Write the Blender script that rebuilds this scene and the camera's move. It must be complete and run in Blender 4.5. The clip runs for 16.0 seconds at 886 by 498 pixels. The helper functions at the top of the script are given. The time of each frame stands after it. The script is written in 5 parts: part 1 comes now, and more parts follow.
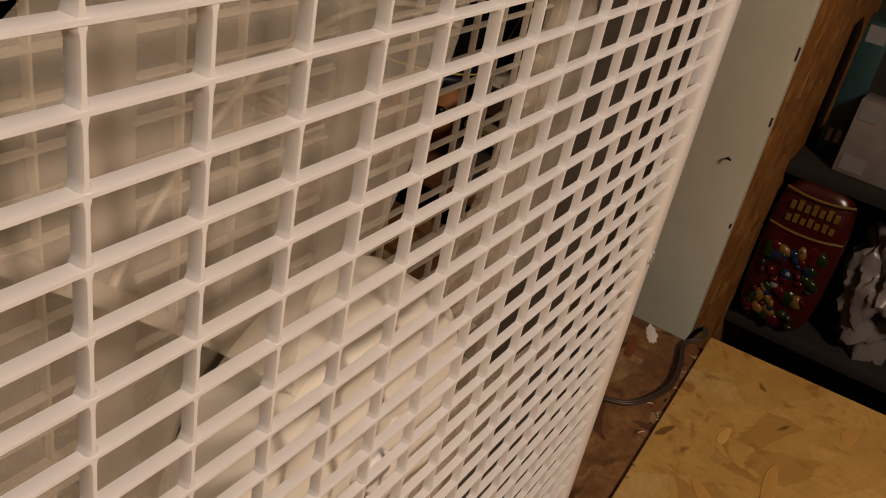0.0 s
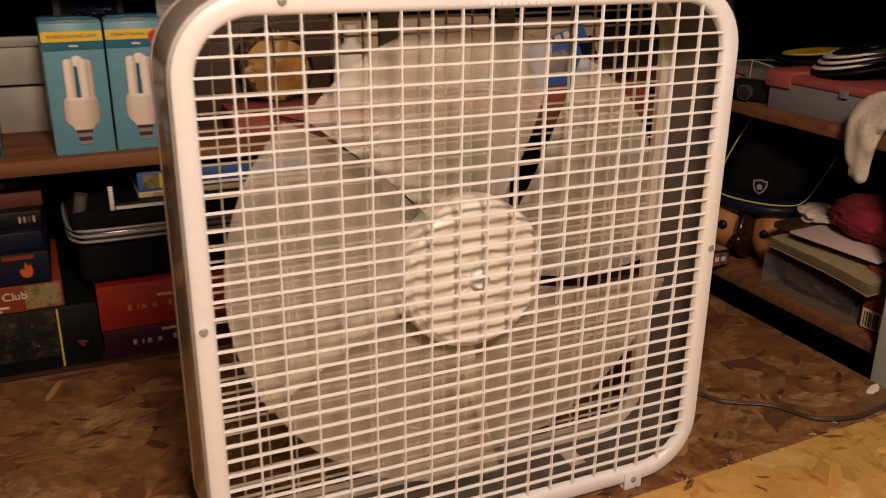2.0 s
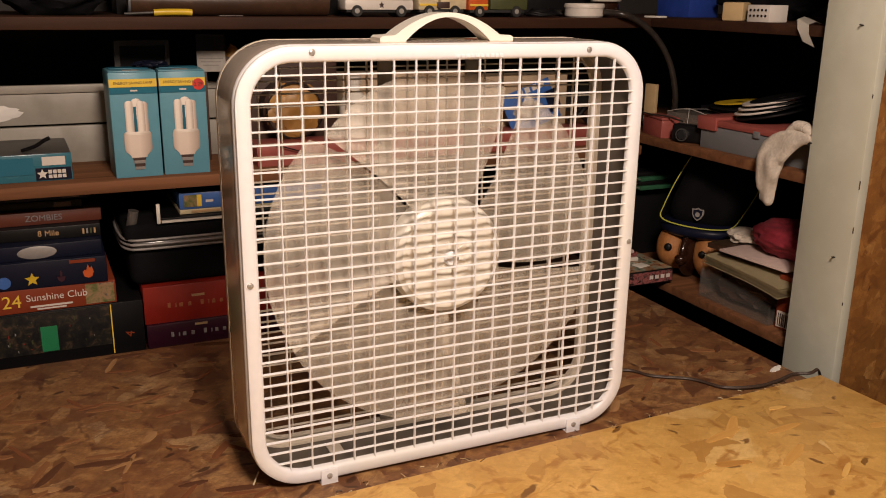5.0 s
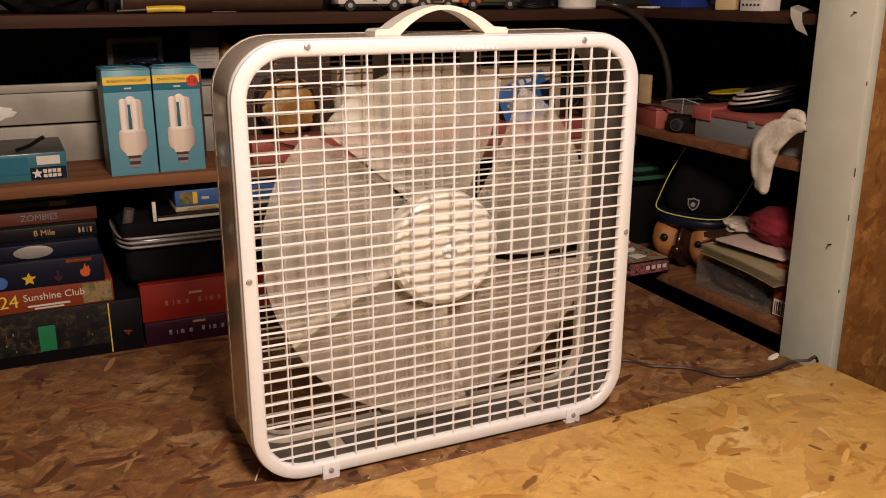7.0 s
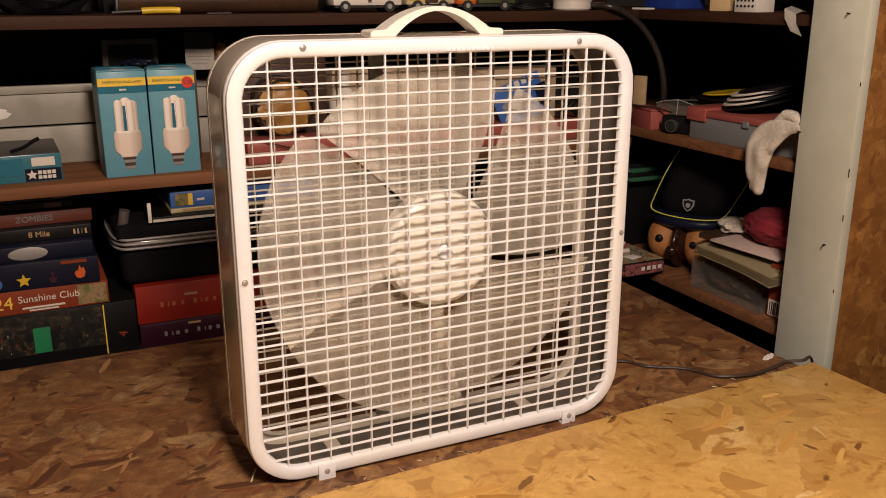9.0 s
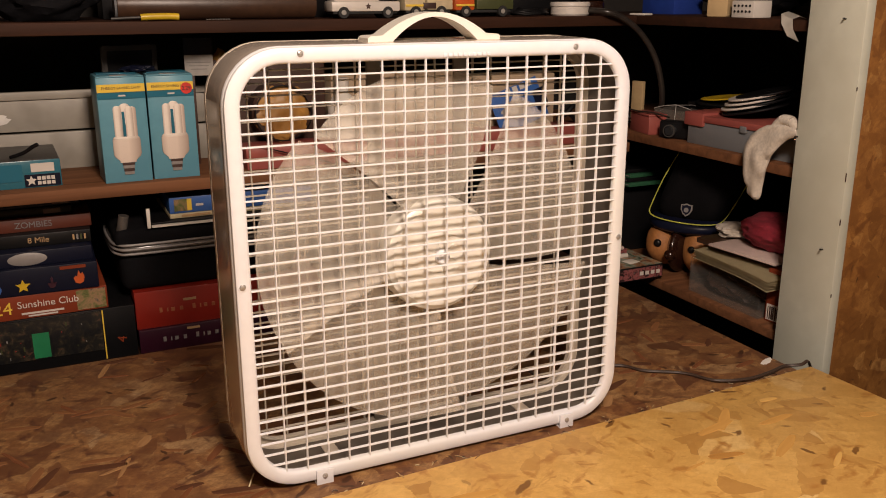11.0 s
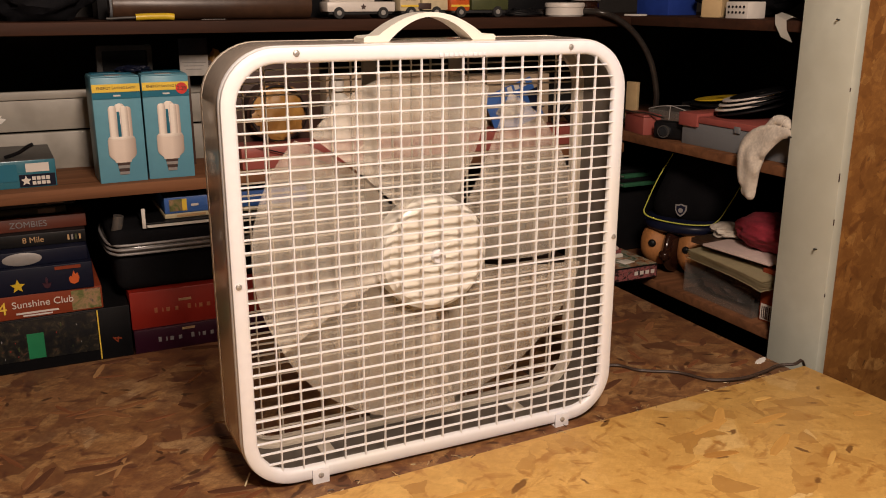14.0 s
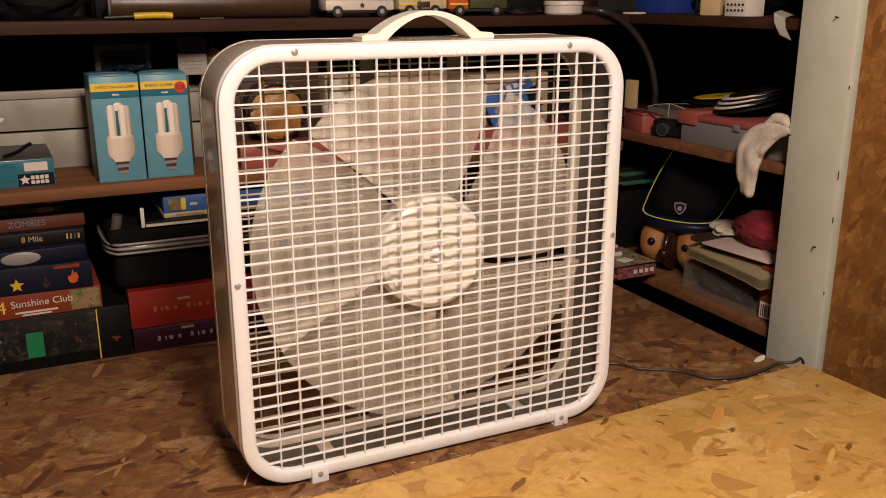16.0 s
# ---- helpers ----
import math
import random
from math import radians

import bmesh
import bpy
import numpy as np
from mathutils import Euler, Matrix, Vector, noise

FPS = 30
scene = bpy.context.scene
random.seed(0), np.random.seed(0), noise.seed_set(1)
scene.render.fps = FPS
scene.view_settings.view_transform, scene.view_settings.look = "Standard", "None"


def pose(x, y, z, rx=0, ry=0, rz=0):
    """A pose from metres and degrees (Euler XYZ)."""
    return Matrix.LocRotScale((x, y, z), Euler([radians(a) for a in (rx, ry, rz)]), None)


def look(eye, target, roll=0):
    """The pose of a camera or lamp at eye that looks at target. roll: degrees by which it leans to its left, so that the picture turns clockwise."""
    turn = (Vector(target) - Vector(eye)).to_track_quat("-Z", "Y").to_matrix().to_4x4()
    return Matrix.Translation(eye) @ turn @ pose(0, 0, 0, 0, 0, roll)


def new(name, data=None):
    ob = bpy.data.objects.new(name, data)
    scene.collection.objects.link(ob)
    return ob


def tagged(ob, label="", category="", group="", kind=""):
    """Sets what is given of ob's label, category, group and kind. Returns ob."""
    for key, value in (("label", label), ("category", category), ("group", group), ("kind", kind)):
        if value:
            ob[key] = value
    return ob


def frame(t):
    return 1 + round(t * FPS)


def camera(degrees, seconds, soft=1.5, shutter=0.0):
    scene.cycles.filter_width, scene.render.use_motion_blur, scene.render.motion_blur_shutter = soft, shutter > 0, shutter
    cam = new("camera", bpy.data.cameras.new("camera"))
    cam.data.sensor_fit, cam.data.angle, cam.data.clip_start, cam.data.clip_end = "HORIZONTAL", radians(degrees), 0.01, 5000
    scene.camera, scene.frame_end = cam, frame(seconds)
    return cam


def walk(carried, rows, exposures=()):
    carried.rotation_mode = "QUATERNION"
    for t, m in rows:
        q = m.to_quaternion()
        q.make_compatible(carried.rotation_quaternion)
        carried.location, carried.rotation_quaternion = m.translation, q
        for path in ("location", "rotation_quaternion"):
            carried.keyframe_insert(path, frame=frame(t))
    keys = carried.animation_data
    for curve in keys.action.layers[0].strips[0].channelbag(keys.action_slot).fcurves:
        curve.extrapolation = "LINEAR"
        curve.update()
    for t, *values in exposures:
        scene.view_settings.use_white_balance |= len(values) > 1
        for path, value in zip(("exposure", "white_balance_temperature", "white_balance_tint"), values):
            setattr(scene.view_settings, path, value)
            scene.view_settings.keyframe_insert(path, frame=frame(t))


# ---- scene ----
cam = camera(53.2, 16.0, soft=1.0, shutter=0.5)
PATH = [
    (0, (-0.214, -0.1071, 0.514), (1.3224, 0.698, -0.4817), 11.74),
    (0.5, (-0.225, -0.1284, 0.5218), (1.3, 0.7554, -0.4233), 9.45),
    (1, (-0.2757, -0.258, 0.5552), (0.9464, 1.1011, -0.257), 1.37),
    (1.5, (-0.288, -0.517, 0.548), (0.581, 1.118, -0.208), 1.1),
    (2, (-0.336, -0.651, 0.571), (0.433, 1.065, -0.11), 0.4),
    (2.5, (-0.398, -0.758, 0.575), (0.461, 0.938, -0.046), 1.6),
    (3, (-0.416, -0.832, 0.579), (0.431, 0.888, 0.01), 1.6),
    (3.5, (-0.429, -0.887, 0.583), (0.366, 0.86, 0.019), 1.1),
    (4, (-0.437, -0.917, 0.582), (0.358, 0.833, 0.031), 1.1),
    (6.5, (-0.437, -0.924, 0.581), (0.359, 0.823, 0.021), 0.0),
    (7, (-0.441, -0.922, 0.58), (0.362, 0.821, 0.015), -0.0),
    (7.5, (-0.445, -0.923, 0.579), (0.367, 0.819, 0.023), -0.0),
    (8, (-0.445, -0.924, 0.579), (0.372, 0.816, 0.025), -0.1),
    (8.5, (-0.444, -0.923, 0.579), (0.371, 0.816, 0.022), -0.1),
    (9, (-0.442, -0.923, 0.579), (0.371, 0.816, 0.018), -0.0),
    (11.5, (-0.44, -0.928, 0.579), (0.374, 0.816, 0.031), -0.1),
    (12, (-0.443, -0.928, 0.579), (0.38, 0.811, 0.031), 0.2),
    (12.5, (-0.44, -0.929, 0.578), (0.38, 0.811, 0.029), -0.1),
    (13, (-0.438, -0.928, 0.579), (0.384, 0.811, 0.03), -0.1),
    (13.5, (-0.443, -0.926, 0.578), (0.381, 0.811, 0.029), -0.0),
    (14, (-0.443, -0.929, 0.578), (0.383, 0.809, 0.031), -0.0),
    (14.5, (-0.44, -0.928, 0.578), (0.382, 0.81, 0.027), -0.1),
    (15, (-0.439, -0.928, 0.577), (0.383, 0.81, 0.026), 0.1),
    (15.5, (-0.442, -0.927, 0.577), (0.382, 0.81, 0.026), -0.1),
    (16, (-0.442, -0.929, 0.578), (0.384, 0.807, 0.028), -0.1),
]
walk(cam, [(t, look(eye, target, roll)) for t, eye, target, roll in PATH], [(0, -1.02, 7000, 10), (0.5, -0.98, 7100, 10), (1, -0.90, 7200, 10), (1.5, -0.60, 7400, 14), (2, -0.36, 7150, 14), (2.5, -0.17, 6900, 14), (3, -0.10, 6750, 14), (4, -0.01, 6550, 11), (6.5, 0.0, 6500, 10), (16, 0.0, 6500, 10)])

# ---- light ----
world = bpy.data.worlds.new("world")
scene.world = world
world.use_nodes = True
world.node_tree.nodes["Background"].inputs[0].default_value = (1.0, 0.78, 0.55, 1)
world.node_tree.nodes["Background"].inputs[1].default_value = 0.004
LAMP = (-0.22, -1.02, 1.20)
lamp_data = bpy.data.lights.new("ceiling_bulb_light", "POINT")
lamp_data.energy, lamp_data.color, lamp_data.shadow_soft_size = 100.0, (1.0, 0.795, 0.675), 0.13
lamp_light = new("ceiling_bulb_light", lamp_data)
lamp_light.location = LAMP
scene.view_settings.exposure = 0.0


# ---- materials ----
def nodes_of(name):
    m = bpy.data.materials.new(name)
    m.use_nodes = True
    nt = m.node_tree
    return m, nt, nt.nodes["Principled BSDF"]


def node(nt, kind, **values):
    n = nt.nodes.new(kind)
    for k, v in values.items():
        n.inputs[k.replace("_", " ")].default_value = v
    return n


def ramp(nt, fac, stops, interp="LINEAR"):
    r = nt.nodes.new("ShaderNodeValToRGB")
    r.color_ramp.interpolation = interp
    e = r.color_ramp.elements
    while len(e) < len(stops):
        e.new(0.5)
    for el, (p, c) in zip(e, stops):
        el.position, el.color = p, (*c, 1)
    nt.links.new(fac, r.inputs[0])
    return r.outputs[0]


def mixc(nt, fac, a, b, mode="MIX"):
    n = nt.nodes.new("ShaderNodeMix")
    n.data_type, n.blend_type = "RGBA", mode
    for sock, v in ((n.inputs[0], fac), (n.inputs[6], a), (n.inputs[7], b)):
        if isinstance(v, (int, float)):
            sock.default_value = v
        elif isinstance(v, tuple):
            sock.default_value = (*v, 1)
        else:
            nt.links.new(v, sock)
    return n.outputs[2]


def surface(name, col, rough=0.5, metal=0.0, grain=60.0, vary=0.18, stain=5.0, bump=0.1, col2=None, spec=0.5):
    """A plain material with grain and stains at two sizes and a fine relief."""
    m, nt, b = nodes_of(name)
    tc = nt.nodes.new("ShaderNodeTexCoord")
    n1 = node(nt, "ShaderNodeTexNoise", Scale=grain, Detail=4.0)
    n2 = node(nt, "ShaderNodeTexNoise", Scale=stain, Detail=3.0)
    for n in (n1, n2):
        nt.links.new(tc.outputs["Object"], n.inputs["Vector"])
    dark = tuple(c * (1 - vary) for c in col)
    light = tuple(min(1, c * (1 + vary * 0.6)) for c in col)
    c = ramp(nt, n1.outputs[0], [(0.3, dark), (0.7, light)])
    c = mixc(nt, ramp(nt, n2.outputs[0], [(0.42, (0, 0, 0)), (0.68, (1, 1, 1))]), c, col2 or tuple(x * (1 - vary * 1.4) for x in col))
    nt.links.new(c, b.inputs["Base Color"])
    b.inputs["Metallic"].default_value = metal
    b.inputs["Specular IOR Level"].default_value = spec
    nt.links.new(ramp(nt, n2.outputs[0], [(0.3, (rough * 0.85,) * 3), (0.7, (min(1, rough * 1.15),) * 3)]), b.inputs["Roughness"])
    if bump:
        bp = node(nt, "ShaderNodeBump", Strength=bump, Distance=0.001)
        nt.links.new(n1.outputs[0], bp.inputs["Height"])
        nt.links.new(bp.outputs[0], b.inputs["Normal"])
    return m


def flake_board(name, tones, resin, scale=1.0, dark_flecks=0.06, rough=0.6, turned=(0, 0, 0), fibre=0.4, patch=None, share=0.5, chip_tone=(0.045, 0.018, 0.009)):
    """Oriented strand board: blended layers of stretched flakes at their own angles, with mottling, stained patches and dark chips."""
    m, nt, b = nodes_of(name)
    tc = nt.nodes.new("ShaderNodeTexCoord")
    base = node(nt, "ShaderNodeMapping")
    base.inputs["Rotation"].default_value = [radians(a) for a in turned]
    nt.links.new(tc.outputs["Object"], base.inputs["Vector"])
    last = base.outputs[0]
    for size, reach in ((20.0, 0.018), (110.0, 0.006)):
        warp = node(nt, "ShaderNodeTexNoise", Scale=size, Detail=4.0)
        nt.links.new(base.outputs[0], warp.inputs["Vector"])
        wv = nt.nodes.new("ShaderNodeVectorMath")
        wv.operation = "MULTIPLY_ADD"
        nt.links.new(warp.outputs["Color"], wv.inputs[0])
        wv.inputs[1].default_value = (reach, reach, reach)
        nt.links.new(last, wv.inputs[2])
        last = wv.outputs[0]

    def laid(angle, sx, sy, shift):
        turn = node(nt, "ShaderNodeMapping")
        turn.inputs["Rotation"].default_value = (0, 0, radians(angle))
        nt.links.new(last, turn.inputs["Vector"])
        mp = node(nt, "ShaderNodeMapping")
        mp.inputs["Scale"].default_value = (sx, sy, 20 * scale)
        mp.inputs["Location"].default_value = (shift * 3.7, shift * 1.9, shift * 0.7)
        nt.links.new(turn.outputs[0], mp.inputs["Vector"])
        return mp.outputs[0]

    colour, height = None, None
    for i, (angle, sx, sy) in enumerate(((8, 15, 40), (64, 18, 46), (-38, 13, 34), (112, 17, 44), (28, 20, 40))):
        where = laid(angle, sx * scale, sy * scale, i)
        v = node(nt, "ShaderNodeTexVoronoi", Scale=1.0, Randomness=1.0)
        nt.links.new(where, v.inputs["Vector"])
        sep = nt.nodes.new("ShaderNodeSeparateColor")
        nt.links.new(v.outputs["Color"], sep.inputs[0])
        c = ramp(nt, sep.outputs[0], tones)
        if colour is None:
            colour, height = c, sep.outputs[1]
        else:
            pick = ramp(nt, sep.outputs[2], [(0.45, (0, 0, 0)), (0.75, (0.95,) * 3)])
            colour = mixc(nt, pick, colour, c)
            height = mixc(nt, pick, height, sep.outputs[1])
    # short fibres along two directions, then a blotchy mottle at two sizes
    for angle, shift in ((12, 11), (-40, 13)):
        fib = node(nt, "ShaderNodeTexNoise", Scale=1.0, Detail=4.0, Roughness=0.7)
        nt.links.new(laid(angle, 60, 340, shift), fib.inputs["Vector"])
        colour = mixc(nt, ramp(nt, fib.outputs[0], [(0.36, (fibre,) * 3), (0.52, (0, 0, 0))]), colour, resin)
    for size, low, high, amount in ((55.0, 0.40, 0.62, 0.55), (14.0, 0.48, 0.66, 0.40)):
        mot = node(nt, "ShaderNodeTexNoise", Scale=size, Detail=7.0, Roughness=0.72)
        nt.links.new(base.outputs[0], mot.inputs["Vector"])
        colour = mixc(nt, ramp(nt, mot.outputs[0], [(low, (0, 0, 0)), (high, (amount * share * 2,) * 3)]), colour, resin)
        colour = mixc(nt, ramp(nt, mot.outputs[0], [(0.30, (amount * share,) * 3), (0.46, (0, 0, 0))]), colour, tones[-2][1])
    if patch:
        for angle, sx, sy, shift in ((14, 17, 42, 21), (-28, 15, 46, 23), (80, 21, 44, 25)):
            st = node(nt, "ShaderNodeTexNoise", Scale=1.0, Detail=3.0, Roughness=0.55)
            nt.links.new(laid(angle, sx, sy, shift), st.inputs["Vector"])
            colour = mixc(nt, ramp(nt, st.outputs[0], [(0.61, (0, 0, 0)), (0.71, (0.75,) * 3)]), colour, patch)
    for angle, cx, cy, part_of in ((20, 42, 130, 1.0), (-32, 46, 110, 0.8), (75, 50, 150, 0.7), (140, 24, 90, 0.5)):
        chip = node(nt, "ShaderNodeTexVoronoi", Scale=1.0, Randomness=1.0)
        nt.links.new(laid(angle, cx * scale, cy * scale, angle * 0.09), chip.inputs["Vector"])
        sep = nt.nodes.new("ShaderNodeSeparateColor")
        nt.links.new(chip.outputs["Color"], sep.inputs[0])
        near = ramp(nt, chip.outputs["Distance"], [(0.26, (1, 1, 1)), (0.36, (0, 0, 0))])
        cut = 1 - dark_flecks * part_of * 0.5
        rare = ramp(nt, sep.outputs[0], [(cut, (0, 0, 0)), (cut + 0.008, (0.85, 0.85, 0.85))])
        colour = mixc(nt, mixc(nt, 1.0, near, rare, "MULTIPLY"), colour, chip_tone)
    nt.links.new(colour, b.inputs["Base Color"])
    b.inputs["Roughness"].default_value = rough
    b.inputs["Specular IOR Level"].default_value = 0.35
    bp = node(nt, "ShaderNodeBump", Strength=0.3, Distance=0.0008)
    nt.links.new(height, bp.inputs["Height"])
    nt.links.new(bp.outputs[0], b.inputs["Normal"])
    return m


def wood(name, col, dark, scale=1.0, rough=0.68):
    m, nt, b = nodes_of(name)
    tc = nt.nodes.new("ShaderNodeTexCoord")
    mp = node(nt, "ShaderNodeMapping")
    mp.inputs["Scale"].default_value = (3 * scale, 55 * scale, 55 * scale)
    nt.links.new(tc.outputs["Object"], mp.inputs["Vector"])
    n = node(nt, "ShaderNodeTexNoise", Scale=1.0, Detail=6.0, Distortion=0.6)
    nt.links.new(mp.outputs[0], n.inputs["Vector"])
    n2 = node(nt, "ShaderNodeTexNoise", Scale=5.0, Detail=3.0)
    nt.links.new(tc.outputs["Object"], n2.inputs["Vector"])
    c = ramp(nt, n.outputs[0], [(0.3, dark), (0.65, col)])
    c = mixc(nt, ramp(nt, n2.outputs[0], [(0.45, (0, 0, 0)), (0.7, (0.6,) * 3)]), c, dark)
    nt.links.new(c, b.inputs["Base Color"])
    b.inputs["Roughness"].default_value = rough
    b.inputs["Specular IOR Level"].default_value = 0.2
    bp = node(nt, "ShaderNodeBump", Strength=0.25, Distance=0.001)
    nt.links.new(n.outputs[0], bp.inputs["Height"])
    nt.links.new(bp.outputs[0], b.inputs["Normal"])
    return m


def printed(name, palette, scale=30.0, rough=0.4, grain=0.5):
    """Printed artwork without any readable picture: blotches of the palette's colours."""
    m, nt, b = nodes_of(name)
    tc = nt.nodes.new("ShaderNodeTexCoord")
    n = node(nt, "ShaderNodeTexNoise", Scale=scale, Detail=5.0, Roughness=0.65, Distortion=grain)
    nt.links.new(tc.outputs["Object"], n.inputs["Vector"])
    k = len(palette)
    c = ramp(nt, n.outputs[0], [(0.30 + 0.40 * i / max(1, k - 1), p) for i, p in enumerate(palette)])
    nt.links.new(c, b.inputs["Base Color"])
    b.inputs["Roughness"].default_value = rough
    return m


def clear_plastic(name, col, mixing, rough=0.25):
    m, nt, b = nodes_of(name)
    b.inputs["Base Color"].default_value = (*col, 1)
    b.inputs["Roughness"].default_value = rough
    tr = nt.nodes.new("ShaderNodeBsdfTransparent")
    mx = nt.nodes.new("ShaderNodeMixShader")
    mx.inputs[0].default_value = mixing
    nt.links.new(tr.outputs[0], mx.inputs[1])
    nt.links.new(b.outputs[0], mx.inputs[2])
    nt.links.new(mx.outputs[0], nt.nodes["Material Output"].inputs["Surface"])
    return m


M = {}
M["osb"] = flake_board("weathered_strand_board", [(0.0, (0.085, 0.034, 0.016)), (0.25, (0.23, 0.100, 0.036)), (0.6, (0.36, 0.190, 0.070)), (0.88, (0.40, 0.235, 0.098)), (1.0, (0.50, 0.345, 0.18))], (0.125, 0.052, 0.024), 0.72, 0.12, 0.5, (0, 0, 0), 0.42, (0.075, 0.026, 0.016), 0.60)
M["ply"] = flake_board("pale_strand_board", [(0.0, (0.42, 0.215, 0.056)), (0.07, (0.53, 0.295, 0.080)), (0.14, (0.65, 0.390, 0.114)), (0.6, (0.72, 0.44, 0.128)), (0.94, (0.78, 0.495, 0.155)), (1.0, (0.85, 0.63, 0.29))], (0.50, 0.27, 0.065), 0.62, 0.07, 0.45, (0, 0, 0), 0.18, (0.40, 0.175, 0.036), 0.36, (0.17, 0.070, 0.018))
M["osb_wall"] = flake_board("brown_strand_board", [(0.0, (0.15, 0.060, 0.014)), (0.4, (0.23, 0.100, 0.024)), (0.9, (0.32, 0.150, 0.040)), (1.0, (0.40, 0.22, 0.07))], (0.15, 0.060, 0.015), 1.3, 0.03, 0.55, (90, 20, 60), 0.25, (0.13, 0.048, 0.012), 0.5, (0.07, 0.028, 0.010))
M["fan_white"] = surface("cream_white_plastic", (0.755, 0.772, 0.815), 0.36, 0, 90, 0.03, 6, 0.04, (0.74, 0.745, 0.73))
# rear grille, rear feet and clips: a darker cream than the front grille
M["fan_rear"] = surface("darker_cream_plastic", (0.62, 0.56, 0.47), 0.4, 0, 90, 0.06, 6, 0.04)
M["fan_hub"] = surface("yellowed_cream_plastic", (0.75, 0.725, 0.65), 0.34, 0, 60, 0.03, 8, 0.03)
M["housing"] = surface("beige_painted_steel", (0.62, 0.54, 0.46), 0.15, 0.45, 120, 0.05, 4, 0.02, None, 0.7)
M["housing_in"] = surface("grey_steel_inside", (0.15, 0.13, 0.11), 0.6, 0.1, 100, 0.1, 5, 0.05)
# blades made see-through, standing in for the haze of a spinning fan
M["blade"] = clear_plastic("spin_haze_blade_plastic", (0.80, 0.735, 0.625), 0.27, 0.4)
M["steel"] = surface("bright_screw_steel", (0.50, 0.48, 0.45), 0.38, 0.55, 200, 0.1, 30, 0.05)
M["strut"] = surface("dull_grey_strut", (0.30, 0.26, 0.21), 0.5, 0.2)
M["post_paint"] = surface("off_white_painted_timber", (0.51, 0.53, 0.455), 0.45, 0, 40, 0.06, 7, 0.12, (0.45, 0.46, 0.385))
M["shelf"] = wood("red_brown_shelf_board", (0.046, 0.018, 0.0095), (0.023, 0.0095, 0.005))
M["shelf_pale"] = wood("tan_shelf_board", (0.20, 0.088, 0.040), (0.10, 0.042, 0.019))
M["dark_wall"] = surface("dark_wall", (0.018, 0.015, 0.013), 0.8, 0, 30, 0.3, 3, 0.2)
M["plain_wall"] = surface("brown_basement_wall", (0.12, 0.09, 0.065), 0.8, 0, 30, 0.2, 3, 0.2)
M["concrete"] = surface("dark_concrete_floor", (0.05, 0.045, 0.04), 0.85, 0, 50, 0.3, 4, 0.3)
M["siding"] = surface("grey_white_siding", (0.31, 0.29, 0.25), 0.5, 0, 40, 0.08, 12, 0.08, (0.20, 0.185, 0.155))
M["siding_patch"] = surface("white_paint_patch", (0.72, 0.70, 0.66), 0.5, 0, 40, 0.05)
M["teal"] = surface("teal_printed_card", (0.112, 0.29, 0.375), 0.38, 0, 60, 0.06, 9, 0.02, (0.095, 0.26, 0.35), 0.3)
M["teal_dark"] = surface("dark_teal_card", (0.015, 0.13, 0.20), 0.4, 0, 60, 0.06, 5, 0.05, None, 0.3)
M["yellow_print"] = surface("yellow_print", (0.75, 0.52, 0.06), 0.4, 0, 60, 0.05)
M["white_print"] = surface("white_print", (0.62, 0.58, 0.53), 0.4, 0, 60, 0.06)
M["ink"] = surface("dark_ink", (0.05, 0.025, 0.02), 0.5)
M["black"] = surface("black_plastic", (0.007, 0.007, 0.008), 0.4, 0, 60, 0.2, 5, 0.1, None, 0.25)
M["black_cloth"] = surface("black_cloth", (0.0045, 0.0045, 0.006), 0.9, 0, 300, 0.3, 8, 0.3, None, 0.15)
M["navy"] = surface("navy_card", (0.007, 0.009, 0.024), 0.4, 0, 40, 0.2, 5, 0.05, None, 0.2)
M["red_card"] = surface("red_glossy_card", (0.27, 0.020, 0.012), 0.35, 0, 40, 0.08, 6, 0.02)
M["purple_card"] = surface("dark_purple_card", (0.036, 0.007, 0.018), 0.35, 0, 40, 0.1, 6, 0.02)
M["orange_card"] = surface("orange_card", (0.22, 0.042, 0.017), 0.4, 0, 40, 0.1, 5, 0.05, None, 0.2)
M["gold"] = surface("pale_gold_print", (0.50, 0.32, 0.16), 0.4)
M["grey_print"] = surface("grey_print", (0.26, 0.245, 0.235), 0.45)
M["green_sticker"] = surface("green_sticker", (0.015, 0.22, 0.085), 0.45)
M["puzzle_art"] = printed("dark_puzzle_art", [(0.004, 0.004, 0.006), (0.005, 0.005, 0.006), (0.008, 0.008, 0.008), (0.016, 0.014, 0.010), (0.045, 0.034, 0.022), (0.10, 0.03, 0.02)], 75)
M["photo_art"] = printed("small_photo_art", [(0.02, 0.04, 0.01), (0.12, 0.13, 0.04), (0.30, 0.18, 0.10), (0.05, 0.06, 0.05)], 60)
M["blue_card"] = surface("blue_card", (0.04, 0.12, 0.38), 0.35, 0, 40, 0.1)
M["paper"] = surface("white_paper", (0.66, 0.63, 0.57), 0.7, 0, 60, 0.06)
M["cream_paper"] = surface("cream_paper", (0.58, 0.50, 0.31), 0.7, 0, 60, 0.1)
M["pink_box"] = surface("dusty_red_plastic", (0.30, 0.075, 0.062), 0.5, 0, 40, 0.08)
M["grey_box"] = surface("grey_plastic", (0.17, 0.18, 0.19), 0.5, 0, 40, 0.08)
M["cloth_white"] = surface("greyish_white_knit", (0.55, 0.50, 0.43), 0.9, 0, 220, 0.2, 14, 0.5, (0.40, 0.35, 0.29))
M["cloth_red"] = surface("dark_red_cloth", (0.22, 0.012, 0.026), 0.9, 0, 200, 0.2, 10, 0.4)
